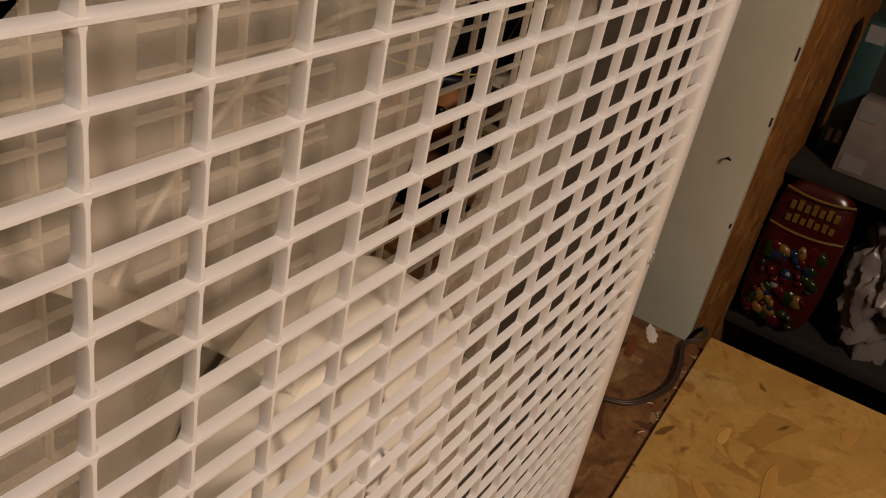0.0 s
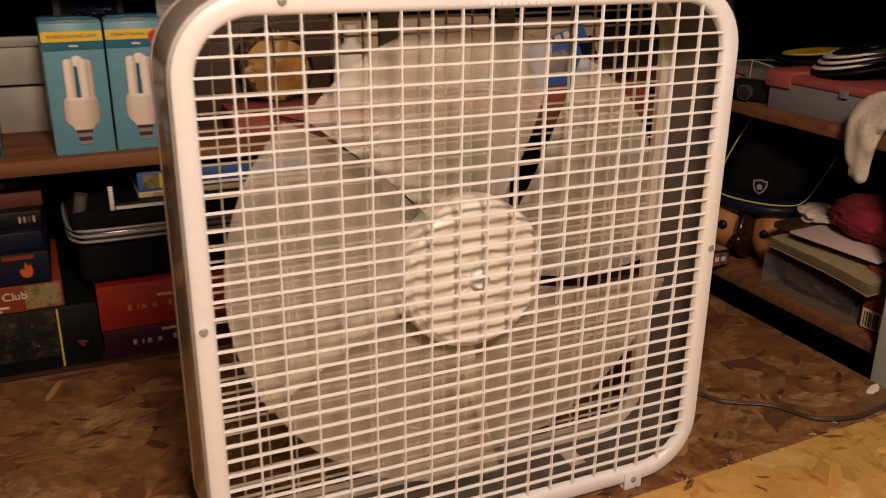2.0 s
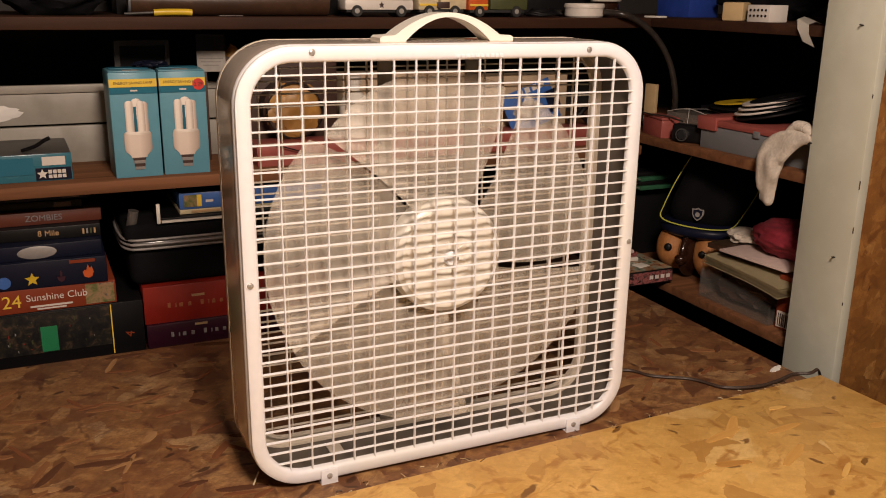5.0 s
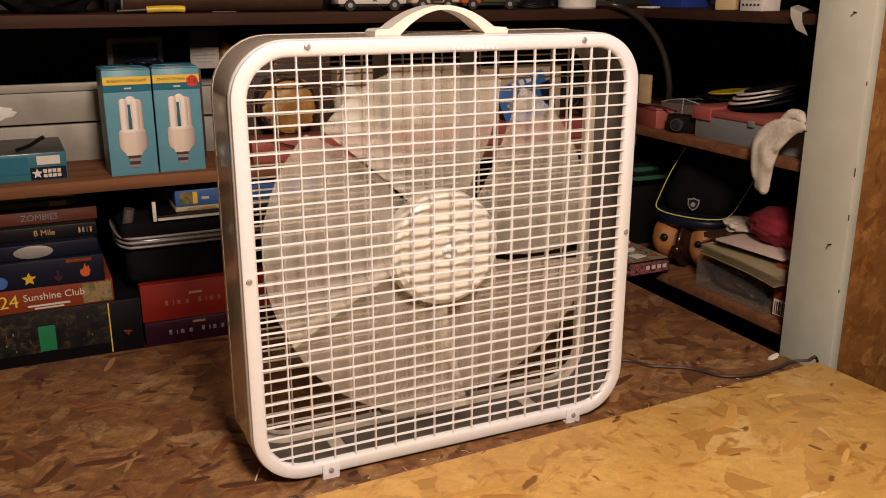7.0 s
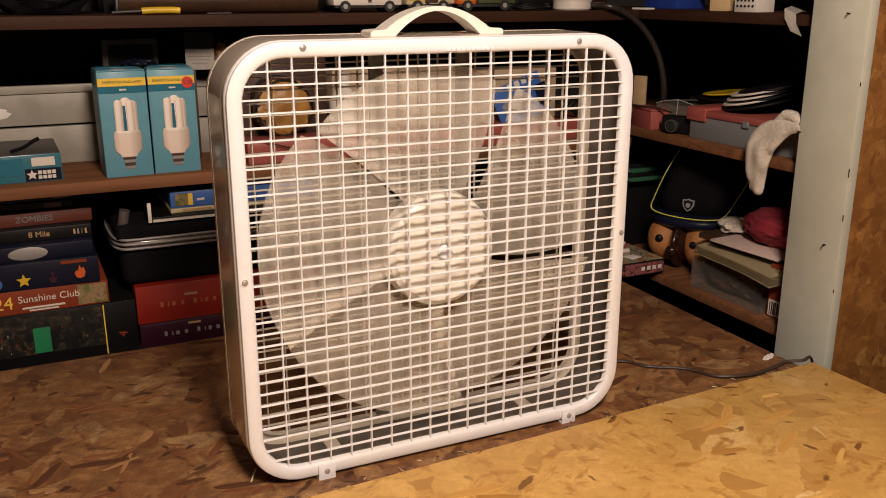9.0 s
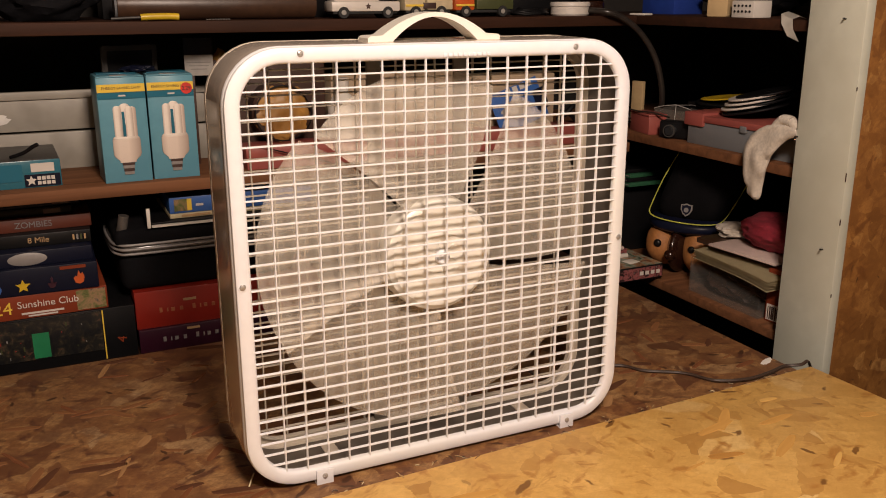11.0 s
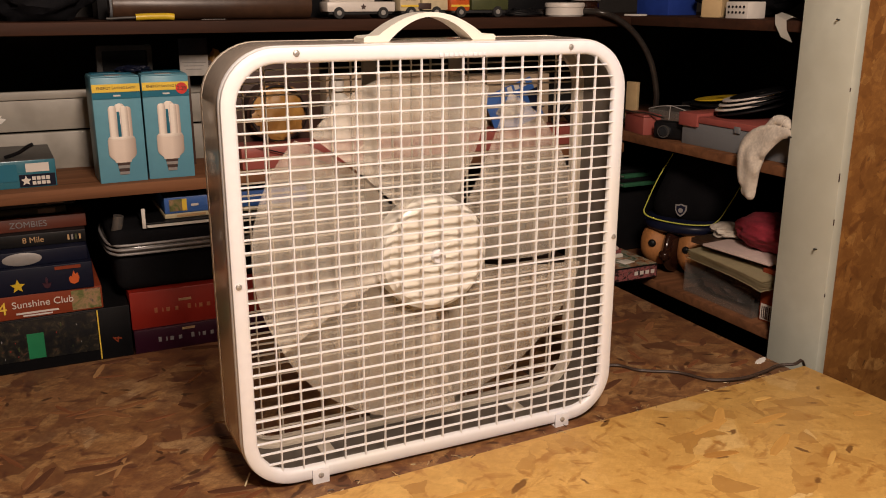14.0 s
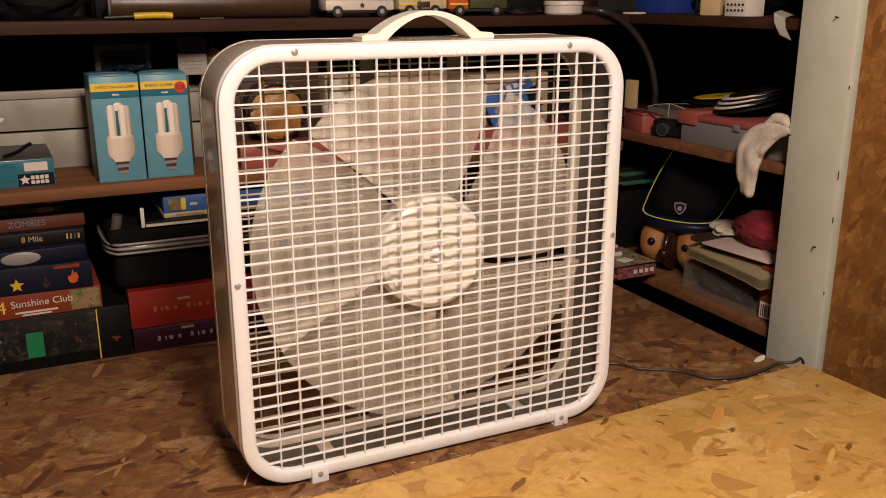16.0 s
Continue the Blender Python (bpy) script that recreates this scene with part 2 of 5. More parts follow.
M["brown_toy"] = surface("tan_brown_plush", (0.36, 0.15, 0.045), 0.7, 0, 200, 0.15, 10, 0.25)
M["dark_toy"] = surface("dark_brown_plush", (0.045, 0.018, 0.010), 0.6, 0, 200, 0.15, 10, 0.2)
M["lime"] = surface("yellow_green_piping", (0.50, 0.52, 0.08), 0.5)
M["amber"] = surface("amber_contents", (0.42, 0.22, 0.05), 0.5, 0, 40, 0.3, 14, 0.2, (0.20, 0.09, 0.02))
M["clear"] = clear_plastic("clear_plastic", (0.35, 0.33, 0.30), 0.09, 0.12)
M["grey_pale"] = surface("pale_grey_print", (0.42, 0.40, 0.37), 0.45)
M["strut_dark"] = surface("dark_grey_frame", (0.05, 0.048, 0.045), 0.5)
M["cardboard"] = surface("tan_cardboard", (0.40, 0.30, 0.20), 0.7, 0, 50, 0.08, 8, 0.1)
M["cord"] = surface("dark_brown_cord", (0.048, 0.030, 0.022), 0.45, 0, 100, 0.15)
M["green_card"] = surface("dark_green_card", (0.03, 0.12, 0.06), 0.4)
M["yellow"] = surface("yellow_plastic", (0.62, 0.42, 0.02), 0.4)
M["foam"] = surface("tan_foam", (0.46, 0.33, 0.17), 0.9, 0, 90, 0.1)
M["bark"] = surface("brown_tube", (0.055, 0.027, 0.015), 0.4, 0, 60, 0.25, 8, 0.3)
# black rubber with its grey-brown sheen put into the base colour
M["hose_rubber"] = surface("sheen_grey_rubber", (0.030, 0.025, 0.022), 0.32, 0, 80, 0.25, 12, 0.1)


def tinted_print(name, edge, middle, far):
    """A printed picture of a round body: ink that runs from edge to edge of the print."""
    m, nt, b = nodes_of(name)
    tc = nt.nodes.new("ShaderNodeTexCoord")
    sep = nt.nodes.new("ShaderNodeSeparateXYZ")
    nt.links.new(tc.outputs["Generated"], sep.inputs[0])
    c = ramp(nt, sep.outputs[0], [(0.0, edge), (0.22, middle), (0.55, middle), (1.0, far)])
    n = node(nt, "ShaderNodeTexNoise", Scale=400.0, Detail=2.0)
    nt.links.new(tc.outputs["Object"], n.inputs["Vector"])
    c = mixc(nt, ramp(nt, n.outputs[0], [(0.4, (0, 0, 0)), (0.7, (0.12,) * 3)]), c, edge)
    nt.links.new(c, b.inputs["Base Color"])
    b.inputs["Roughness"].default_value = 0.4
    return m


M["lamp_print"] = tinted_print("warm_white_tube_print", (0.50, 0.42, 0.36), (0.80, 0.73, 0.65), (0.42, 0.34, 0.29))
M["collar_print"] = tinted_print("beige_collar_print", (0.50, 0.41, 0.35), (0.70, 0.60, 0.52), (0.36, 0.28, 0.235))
M["clear_rim"] = surface("smoky_clear_plastic", (0.085, 0.078, 0.072), 0.14, 0, 60, 0.15, 20, 0.05)
M["glass"] = surface("dark_window", (0.02, 0.022, 0.025), 0.15)
M["toy_cream"] = surface("cream_toy_paint", (0.60, 0.50, 0.32), 0.35)
M["toy_red"] = surface("orange_red_toy_paint", (0.55, 0.10, 0.02), 0.35)
M["toy_green"] = surface("olive_toy_paint", (0.06, 0.07, 0.025), 0.45)
M["rubber"] = surface("black_rubber", (0.015, 0.015, 0.015), 0.7)
M["blue_plastic"] = surface("blue_plastic", (0.02, 0.05, 0.28), 0.35)
M["red_dot"] = surface("red_sticker", (0.60, 0.03, 0.02), 0.45)
M["pink_paper"] = surface("pale_pink_paper", (0.56, 0.44, 0.40), 0.7, 0, 60, 0.08)
M["cover_art"] = printed("green_brown_cover_art", [(0.03, 0.05, 0.03), (0.10, 0.13, 0.08), (0.26, 0.28, 0.22), (0.30, 0.16, 0.08), (0.12, 0.05, 0.03), (0.45, 0.42, 0.38)], 38, 0.2)
M["spine_art"] = printed("pink_dark_spine_art", [(0.015, 0.012, 0.012), (0.03, 0.02, 0.02), (0.30, 0.10, 0.10), (0.05, 0.02, 0.02), (0.45, 0.38, 0.36)], 70, 0.25)
# wrapper and sweet colours darkened to hold the next bay's shade
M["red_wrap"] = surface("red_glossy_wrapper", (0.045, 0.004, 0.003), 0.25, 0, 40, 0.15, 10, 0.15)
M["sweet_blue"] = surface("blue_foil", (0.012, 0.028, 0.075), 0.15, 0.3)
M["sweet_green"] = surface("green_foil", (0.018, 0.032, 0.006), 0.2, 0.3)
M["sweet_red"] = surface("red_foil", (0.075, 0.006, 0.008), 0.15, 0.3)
M["title_gold"] = surface("faded_gold_print", (0.36, 0.13, 0.055), 0.4)
# orange card darkened: shade from the shelf above is put into its colour
M["shaded_red"] = surface("shaded_red_card", (0.105, 0.024, 0.012), 0.45, 0, 40, 0.12, 8, 0.05)
# gold, white film and teal of the next bay, also darkened for its shade
M["bronze"] = surface("shaded_gold_print", (0.16, 0.085, 0.015), 0.35)
M["bay_white"] = surface("shaded_white_film", (0.20, 0.18, 0.175), 0.35, 0, 40, 0.2)
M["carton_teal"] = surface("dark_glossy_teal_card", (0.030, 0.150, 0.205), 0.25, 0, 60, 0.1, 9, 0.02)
M["bay_teal"] = surface("shaded_teal_card", (0.006, 0.040, 0.048), 0.4)
M["plush_gloss"] = surface("dark_brown_vinyl", (0.022, 0.008, 0.005), 0.18, 0, 60, 0.15)
bulb_mat, nt_, b_ = nodes_of("glowing_bulb")
b_.inputs["Emission Color"].default_value = (1.0, 0.72, 0.42, 1)
b_.inputs["Emission Strength"].default_value = 12.0
M["bulb"] = bulb_mat


# ---- building helpers ----
def mesh_of(name, bm, mat):
    bmesh.ops.recalc_face_normals(bm, faces=bm.faces)
    me = bpy.data.meshes.new(name)
    bm.to_mesh(me)
    bm.free()
    me.materials.append(M[mat] if isinstance(mat, str) else mat)
    return me


def smooth(me, angle=40):
    me.polygons.foreach_set("use_smooth", [True] * len(me.polygons))
    me.set_sharp_from_angle(angle=radians(angle))
    return me


def part(name, bm, mat, parent, label="", soft=True):
    me = mesh_of(name, bm, mat)
    ob = new(name, smooth(me) if soft else me)
    ob.parent = parent
    return tagged(ob, label)


def thing(name, label, category, m=None, group="", kind=""):
    ob = new(name)
    ob.empty_display_size = 0.02
    ob.matrix_basis = m or Matrix()
    return tagged(ob, label, category, group, kind)


def solid(name, bm, mat, label, category="", m=None, group="", kind=""):
    ob = new(name, smooth(mesh_of(name, bm, mat)))
    ob.matrix_basis = m or Matrix()
    return tagged(ob, label, category, group, kind)


def box(x0, x1, y0, y1, z0, z1, bevel=0.0, bm=None, m=None, seg=2):
    b = bmesh.new()
    bmesh.ops.create_cube(b, size=1, matrix=Matrix.LocRotScale(((x0 + x1) / 2, (y0 + y1) / 2, (z0 + z1) / 2), None, (abs(x1 - x0), abs(y1 - y0), abs(z1 - z0))))
    if bevel:
        bmesh.ops.bevel(b, geom=b.edges[:], offset=bevel, segments=seg, affect="EDGES", profile=0.5)
    return join(b, bm, m)


def join(b, bm=None, m=None):
    if m is not None:
        b.transform(m)
    if bm is None:
        return b
    me = bpy.data.meshes.new("tmp")
    b.to_mesh(me)
    b.free()
    bm.from_mesh(me)
    bpy.data.meshes.remove(me)
    return bm


def cyl(r0, r1, z0, z1, seg=32, bevel=0.0, bm=None, m=None):
    b = bmesh.new()
    bmesh.ops.create_cone(b, cap_ends=True, segments=seg, radius1=r0, radius2=r1, depth=z1 - z0, matrix=Matrix.Translation((0, 0, (z0 + z1) / 2)))
    if bevel:
        rims = [e for e in b.edges if len(e.link_faces) == 2 and abs(e.calc_face_angle(0)) > 1.0]
        bmesh.ops.bevel(b, geom=rims, offset=bevel, segments=2, affect="EDGES", profile=0.5)
    return join(b, bm, m)


def lathe(profile, seg=40, bm=None, m=None):
    """Turns a profile of (radius, height) round the z axis."""
    b = bmesh.new()
    rings = []
    for r, z in profile:
        if r < 1e-6:
            rings.append([b.verts.new((0, 0, z))])
        else:
            rings.append([b.verts.new((r * math.cos(2 * math.pi * i / seg), r * math.sin(2 * math.pi * i / seg), z)) for i in range(seg)])
    for a, c in zip(rings, rings[1:]):
        for i in range(seg):
            j = (i + 1) % seg
            if len(a) == 1:
                b.faces.new((a[0], c[i], c[j]))
            elif len(c) == 1:
                b.faces.new((a[i], a[j], c[0]))
            else:
                b.faces.new((a[i], a[j], c[j], c[i]))
    return join(b, bm, m)


def tube(points, r, seg=10, bm=None, m=None, steps=8):
    """A round bar along a smooth line through the points."""
    pts = [Vector(p) for p in points]
    line = []
    for i in range(len(pts) - 1):
        p0, p1, p2, p3 = pts[max(0, i - 1)], pts[i], pts[i + 1], pts[min(len(pts) - 1, i + 2)]
        for s in range(steps):
            t = s / steps
            line.append(0.5 * ((2 * p1) + (p2 - p0) * t + (2 * p0 - 5 * p1 + 4 * p2 - p3) * t * t + (3 * p1 - p0 - 3 * p2 + p3) * t ** 3))
    line.append(pts[-1])
    b = bmesh.new()
    rings, up = [], Vector((0.13, 0.27, 0.95)).normalized()
    for i, p in enumerate(line):
        d = (line[min(i + 1, len(line) - 1)] - line[max(i - 1, 0)]).normalized()
        side = d.cross(up)
        side = side.normalized() if side.length > 1e-4 else d.orthogonal().normalized()
        up = side.cross(d).normalized()
        rings.append([b.verts.new(p + (side * math.cos(2 * math.pi * k / seg) + up * math.sin(2 * math.pi * k / seg)) * r) for k in range(seg)])
    for a, c in zip(rings, rings[1:]):
        for k in range(seg):
            b.faces.new((a[k], a[(k + 1) % seg], c[(k + 1) % seg], c[k]))
    b.faces.new(rings[0][::-1])
    b.faces.new(rings[-1])
    return join(b, bm, m)


def blob(rx, ry, rz, bump=0.0, size=3.0, sub=4, bm=None, m=None, flat=None, seed=0.0):
    """A rounded uneven mass; flat cuts it level at the bottom."""
    b = bmesh.new()
    bmesh.ops.create_icosphere(b, subdivisions=sub, radius=1)
    for v in b.verts:
        n = noise.fractal(v.co * size + Vector((seed, seed * 2, 0)), 1.0, 2.0, 3)
        v.co = v.co * (1 + bump * n)
        v.co = Vector((v.co.x * rx, v.co.y * ry, v.co.z * rz))
        if flat is not None and v.co.z < flat:
            v.co.z = flat
    return join(b, bm, m)


def rr_loop(half_w, half_h, r, n=10):
    """A rounded rectangle in (x, z), anticlockwise."""
    out = []
    for cx, cz, a0 in ((half_w - r, half_h - r, 0), (-half_w + r, half_h - r, 90), (-half_w + r, -half_h + r, 180), (half_w - r, -half_h + r, 270)):
        for i in range(n + 1):
            a = radians(a0 + 90 * i / n)
            out.append((cx + r * math.cos(a), cz + r * math.sin(a)))
    return out


def rr_sweep(profile, half_w, half_h, r, closed=True, bm=None, m=None, n=10):
    """Sweeps a profile of (inset, y) round a rounded rectangle."""
    b = bmesh.new()
    loops = []
    for d, y in profile:
        loops.append([b.verts.new((x, y, z)) for x, z in rr_loop(half_w - d, half_h - d, max(0.002, r - d), n)])
    pairs = list(zip(loops, loops[1:])) + ([(loops[-1], loops[0])] if closed else [])
    k = len(loops[0])
    for a, c in pairs:
        for i in range(k):
            b.faces.new((a[i], a[(i + 1) % k], c[(i + 1) % k], c[i]))
    return join(b, bm, m)


def text(body, size, mat, parent, m, label="", depth=0.0004):
    cu = bpy.data.curves.new("lettering", "FONT")
    cu.body, cu.size, cu.extrude, cu.align_x, cu.align_y = body, size, depth, "CENTER", "CENTER"
    tmp = bpy.data.objects.new("lettering", cu)
    scene.collection.objects.link(tmp)
    me = bpy.data.meshes.new_from_object(tmp.evaluated_get(bpy.context.evaluated_depsgraph_get()))
    bpy.data.objects.remove(tmp)
    me.materials.clear()
    me.materials.append(M[mat])
    ob = new("lettering", me)
    ob.parent = parent
    ob.matrix_basis = m
    return tagged(ob, label)


FRONT = pose(0, 0, 0, 90, 0, 0)


# ---- structure ----
BENCH = 0.011


def structure(name, bm, mat, label, category):
    return solid(name, bm, mat, label, category, kind="structure")


structure("floor", box(-2.6, 2.0, -3.2, 1.5, -0.98, -0.90), "concrete", "dark concrete basement floor", "floor")
structure("ceiling", box(-2.6, 2.0, -3.2, 1.5, 1.65, 1.73), "plain_wall", "dim brown basement ceiling", "ceiling")
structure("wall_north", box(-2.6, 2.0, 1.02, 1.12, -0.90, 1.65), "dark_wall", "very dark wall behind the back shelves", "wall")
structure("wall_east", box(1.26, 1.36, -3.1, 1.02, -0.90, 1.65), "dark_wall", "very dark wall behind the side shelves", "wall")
structure("wall_west", box(-2.6, -2.5, -3.1, 1.02, -0.90, 1.65), "plain_wall", "dim brown basement wall", "wall")
structure("wall_south", box(-2.6, 2.0, -3.2, -3.1, -0.90, 1.65), "plain_wall", "dim brown basement wall", "wall")

# workbench: dark worn board at the back, paler board in front of it
bench = thing("workbench", "wooden workbench topped with worn strand board", "workbench", pose(0, 0, 0))
back_board = part("back_board", box(-1.35, 0.613, -0.60, 0.516, BENCH - 0.018, BENCH, 0.0012), "osb", bench, "dark stained worn strand board")
front_board = part("front_board", box(-1.70, 0.335, -0.62, 0.0, BENCH + 0.0002, BENCH + 0.0042, 0.0010, m=pose(0.30, -0.0150, 0, 0, 0, 2.6)), "ply", bench, "paler yellow strand board with dark flecks")
part("apron", box(-1.33, 0.58, -0.57, -0.53, -0.12, BENCH - 0.0185, 0.002), "shelf", bench)
part("apron", box(-1.33, 0.57, 0.47, 0.51, -0.12, BENCH - 0.0185, 0.002), "shelf", bench)
for lx in (-1.30, 0.51):
    for ly in (-0.53, 0.44):
        part("leg", box(lx, lx + 0.06, ly, ly + 0.04, -0.90, BENCH - 0.0185, 0.003), "shelf", bench)

# shelves along the back and the side
shelf_b = thing("back_shelving", "dark red-brown wooden wall shelving, crowded", "shelf")
for z in (-0.027, 0.279, 0.541):
    part("shelf_board", box(-1.6, 0.716, 0.605, 1.018, z - 0.020, z, 0.0015), "shelf_pale" if z == 0.279 else "shelf", shelf_b)
for x in (-1.62, -1.60 + 0.9):
    part("upright", box(x, x + 0.018, 0.64, 1.018, -0.90, 0.95, 0.001), "shelf", shelf_b)
part("shelf_board", box(-1.6, 0.716, 0.605, 1.018, 0.86, 0.88, 0.0015), "shelf", shelf_b)

shelf_r = thing("side_shelving", "brown wooden side shelving behind a painted post", "shelf")
for z, mt in ((0.004, "shelf_pale"), (0.300, "shelf_pale"), (0.541, "shelf")):
    part("shelf_board", box(0.7205, 1.255, 0.058, 1.016, z - 0.018, z, 0.0015), mt, shelf_r)

structure("painted_post", box(0.700, 0.7195, 0.033, 0.141, -0.90, 1.65, 0.002), "post_paint", "off-white painted timber post with nail marks", "post")
structure("panel_side", box(0.7205, 1.258, 0.0345, 0.056, -0.90, 1.65, 0.001), "osb_wall", "brown strand board divider panel behind the post", "panel")

# ---- the box fan ----
PH, PV, ZC = 0.0264, 0.01455, 0.272
INNER_W, INNER_H, INNER_R = 0.2393, 0.2388, 0.0455


def bar_mesh(name, length, t, depth, mat, crossings=()):
    """A bar along x with a softly rounded front edge (towards -y), swelling a little where it meets the bars that cross it."""
    half = length / 2
    stations = [(-half, 1.0)]
    for c in crossings:
        if abs(c) < half - 0.003:
            stations += [(c - 0.0030, 1.0), (c - 0.0019, 1.2), (c - 0.0012, 1.7), (c + 0.0012, 1.7), (c + 0.0019, 1.2), (c + 0.0030, 1.0)]
    stations.append((half, 1.0))
    b = bmesh.new()
    rings = []
    for x, w in stations:
        u = t * w
        prof = [(-u * 0.55, depth), (-u * 0.5, 0.0009), (-u * 0.26, 0.0), (u * 0.26, 0.0), (u * 0.5, 0.0009), (u * 0.55, depth)]
        rings.append([b.verts.new((x, y, z)) for z, y in prof])
    n = 6
    for r0, r1 in zip(rings, rings[1:]):
        for i in range(n):
            b.faces.new((r0[i], r0[(i + 1) % n], r1[(i + 1) % n], r1[i]))
    b.faces.new(rings[0][::-1])
    b.faces.new(rings[-1])
    return smooth(mesh_of(name, b, mat), 50)


def reach(offset, half_along, half_across, r):
    """How far a bar at that offset from the middle goes to each side within a rounded opening."""
    k = abs(offset) - (half_across - r)
    return half_along if k <= 0 else half_along - r + math.sqrt(max(0.0, r * r - k * k))


def grille(parent, y, t, depth, mat, fillets=False):
    made = {}
    for r in range(32):
        z = (15.5 - r) * PV
        half = round(reach(z, INNER_W, INNER_H, INNER_R) + 0.0015, 4)
        key = ("h", half)
        if key not in made:
            made[key] = bar_mesh("bar", 2 * half, t, depth, mat)
        ob = new("bar", made[key])
        ob.parent, ob.matrix_basis = parent, pose(0, y, z)
    for c in range(17):
        x = (c - 8) * PH
        half = round(reach(x, INNER_H, INNER_W, INNER_R) + 0.0015, 4)
        key = ("v", half)
        if key not in made:
            made[key] = bar_mesh("bar", 2 * half, t, depth, mat, [(k - 15.5) * PV for k in range(32)] if fillets else ())
        ob = new("bar", made[key])
        ob.parent, ob.matrix_basis = parent, pose(x, y + 0.0003, 0, 0, 90, 0)


fan = thing("box_fan", "white and beige square box fan standing on the workbench", "fan", pose(0, 0, ZC))
front = part("front_grille", rr_sweep([(0.0, 0.014), (0.0, 0.0075), (0.0010, 0.0062), (0.0008, 0.0045), (0.0016, 0.0016), (0.004, 0.0), (0.0135, 0.0), (0.0165, 0.0010), (0.0182, 0.0035), (0.0182, 0.009), (0.0165, 0.009), (0.0155, 0.005), (0.005, 0.004), (0.003, 0.014)], 0.2575, 0.2570, 0.064), "fan_white", fan, "cream white moulded plastic grille")
grille(front, 0.0015, 0.00185, 0.0034, "fan_white", True)
housing = part("housing", rr_sweep([(0.0022, 0.0105), (0.0012, 0.014), (-0.0010, 0.030), (-0.0012, 0.0955), (0.0037, 0.0955), (0.0037, 0.0105)], 0.2575, 0.2570, 0.064), "housing", fan, "beige painted sheet steel band")
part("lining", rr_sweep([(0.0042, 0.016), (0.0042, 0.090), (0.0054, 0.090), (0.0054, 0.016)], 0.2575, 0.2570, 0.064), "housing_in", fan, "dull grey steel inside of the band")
rear = part("rear_grille", rr_sweep([(-0.0015, 0.088), (-0.0015, 0.096), (0.003, 0.099), (0.015, 0.099), (0.0195, 0.0965), (0.0195, 0.089), (0.0175, 0.089), (0.0165, 0.0945), (0.007, 0.0945), (0.006, 0.088)], 0.2575, 0.2570, 0.064), "fan_rear", fan, "darker cream plastic rear grille")
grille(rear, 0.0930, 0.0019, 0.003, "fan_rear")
# the motor, its struts, the hub and the five blades
TOY = pose(0, 0, 0, 90, 0, 0)
part("motor", lathe([(0, -0.088), (0.048, -0.086), (0.054, -0.080), (0.054, -0.064), (0.048, -0.058), (0, -0.056)], 36, m=TOY), "strut", fan)
for sx in (-0.058, 0.058):
    part("strut", box(sx - 0.009, sx + 0.009, 0.0882, 0.0922, -0.2385, 0.2385, 0.0008), "strut", fan)
hub = part("hub", lathe([(0.0, -0.0185), (0.020, -0.0190), (0.024, -0.0165), (0.029, -0.0165), (0.033, -0.0195), (0.044, -0.0195), (0.055, -0.0200), (0.0585, -0.0180), (0.0635, -0.0185), (0.0665, -0.0225), (0.0695, -0.0240), (0.0715, -0.029), (0.0725, -0.052), (0.070, -0.052), (0.067, -0.036), (0, -0.034)], 64, m=TOY), "fan_hub", fan, "round yellowed cream blade hub")
for k in range(6):
    a = radians(60 * k + 20)
    part("hub_rib", box(0.011, 0.0245, -0.0016, 0.0016, -0.0030, 0.0012, 0.0008, m=pose(0, 0.0190, 0, 0, 0, 0) @ Matrix.Rotation(a, 4, "Y") @ pose(0, 0, 0, 90, 0, 0)), "fan_hub", hub)
part("hub_cap", lathe([(0.0, -0.0118), (0.0075, -0.0122), (0.0092, -0.0140), (0.0095, -0.0195), (0, -0.0195)], 28, m=TOY), "fan_white", hub)


# wide blades that nearly meet, so the imitated spin haze covers the disc
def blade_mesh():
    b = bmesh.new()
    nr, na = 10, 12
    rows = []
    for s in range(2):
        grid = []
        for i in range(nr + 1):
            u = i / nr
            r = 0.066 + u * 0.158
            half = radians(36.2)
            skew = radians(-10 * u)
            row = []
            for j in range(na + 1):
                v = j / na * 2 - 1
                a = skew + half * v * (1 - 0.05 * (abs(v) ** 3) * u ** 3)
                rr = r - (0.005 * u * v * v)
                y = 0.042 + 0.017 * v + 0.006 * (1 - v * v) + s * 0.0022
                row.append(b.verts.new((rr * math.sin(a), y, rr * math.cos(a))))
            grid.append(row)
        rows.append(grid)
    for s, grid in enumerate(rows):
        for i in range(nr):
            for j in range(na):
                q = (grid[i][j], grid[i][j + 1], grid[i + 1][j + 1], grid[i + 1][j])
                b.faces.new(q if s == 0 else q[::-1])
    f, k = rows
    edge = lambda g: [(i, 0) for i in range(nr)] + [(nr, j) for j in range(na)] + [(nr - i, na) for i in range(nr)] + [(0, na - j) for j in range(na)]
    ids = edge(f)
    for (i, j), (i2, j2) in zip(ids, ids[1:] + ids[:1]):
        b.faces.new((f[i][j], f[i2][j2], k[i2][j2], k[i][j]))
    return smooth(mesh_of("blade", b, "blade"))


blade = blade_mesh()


def sweep_arc_mesh():
    """A thin raised arc added across a blade's face, imitating a highlight that sweeps round."""
    line = []
    for j in range(13):
        v = (j / 12 * 2 - 1) * 0.94
        a = radians(-6.5) + radians(36.2) * v
        line.append((0.166 * math.sin(a), 0.042 + 0.017 * v + 0.006 * (1 - v * v) - 0.0003, 0.166 * math.cos(a)))
    return smooth(mesh_of("sweep_arc", tube(line, 0.0011, 6, steps=3), "blade"))


SWEEP_ARC = sweep_arc_mesh()
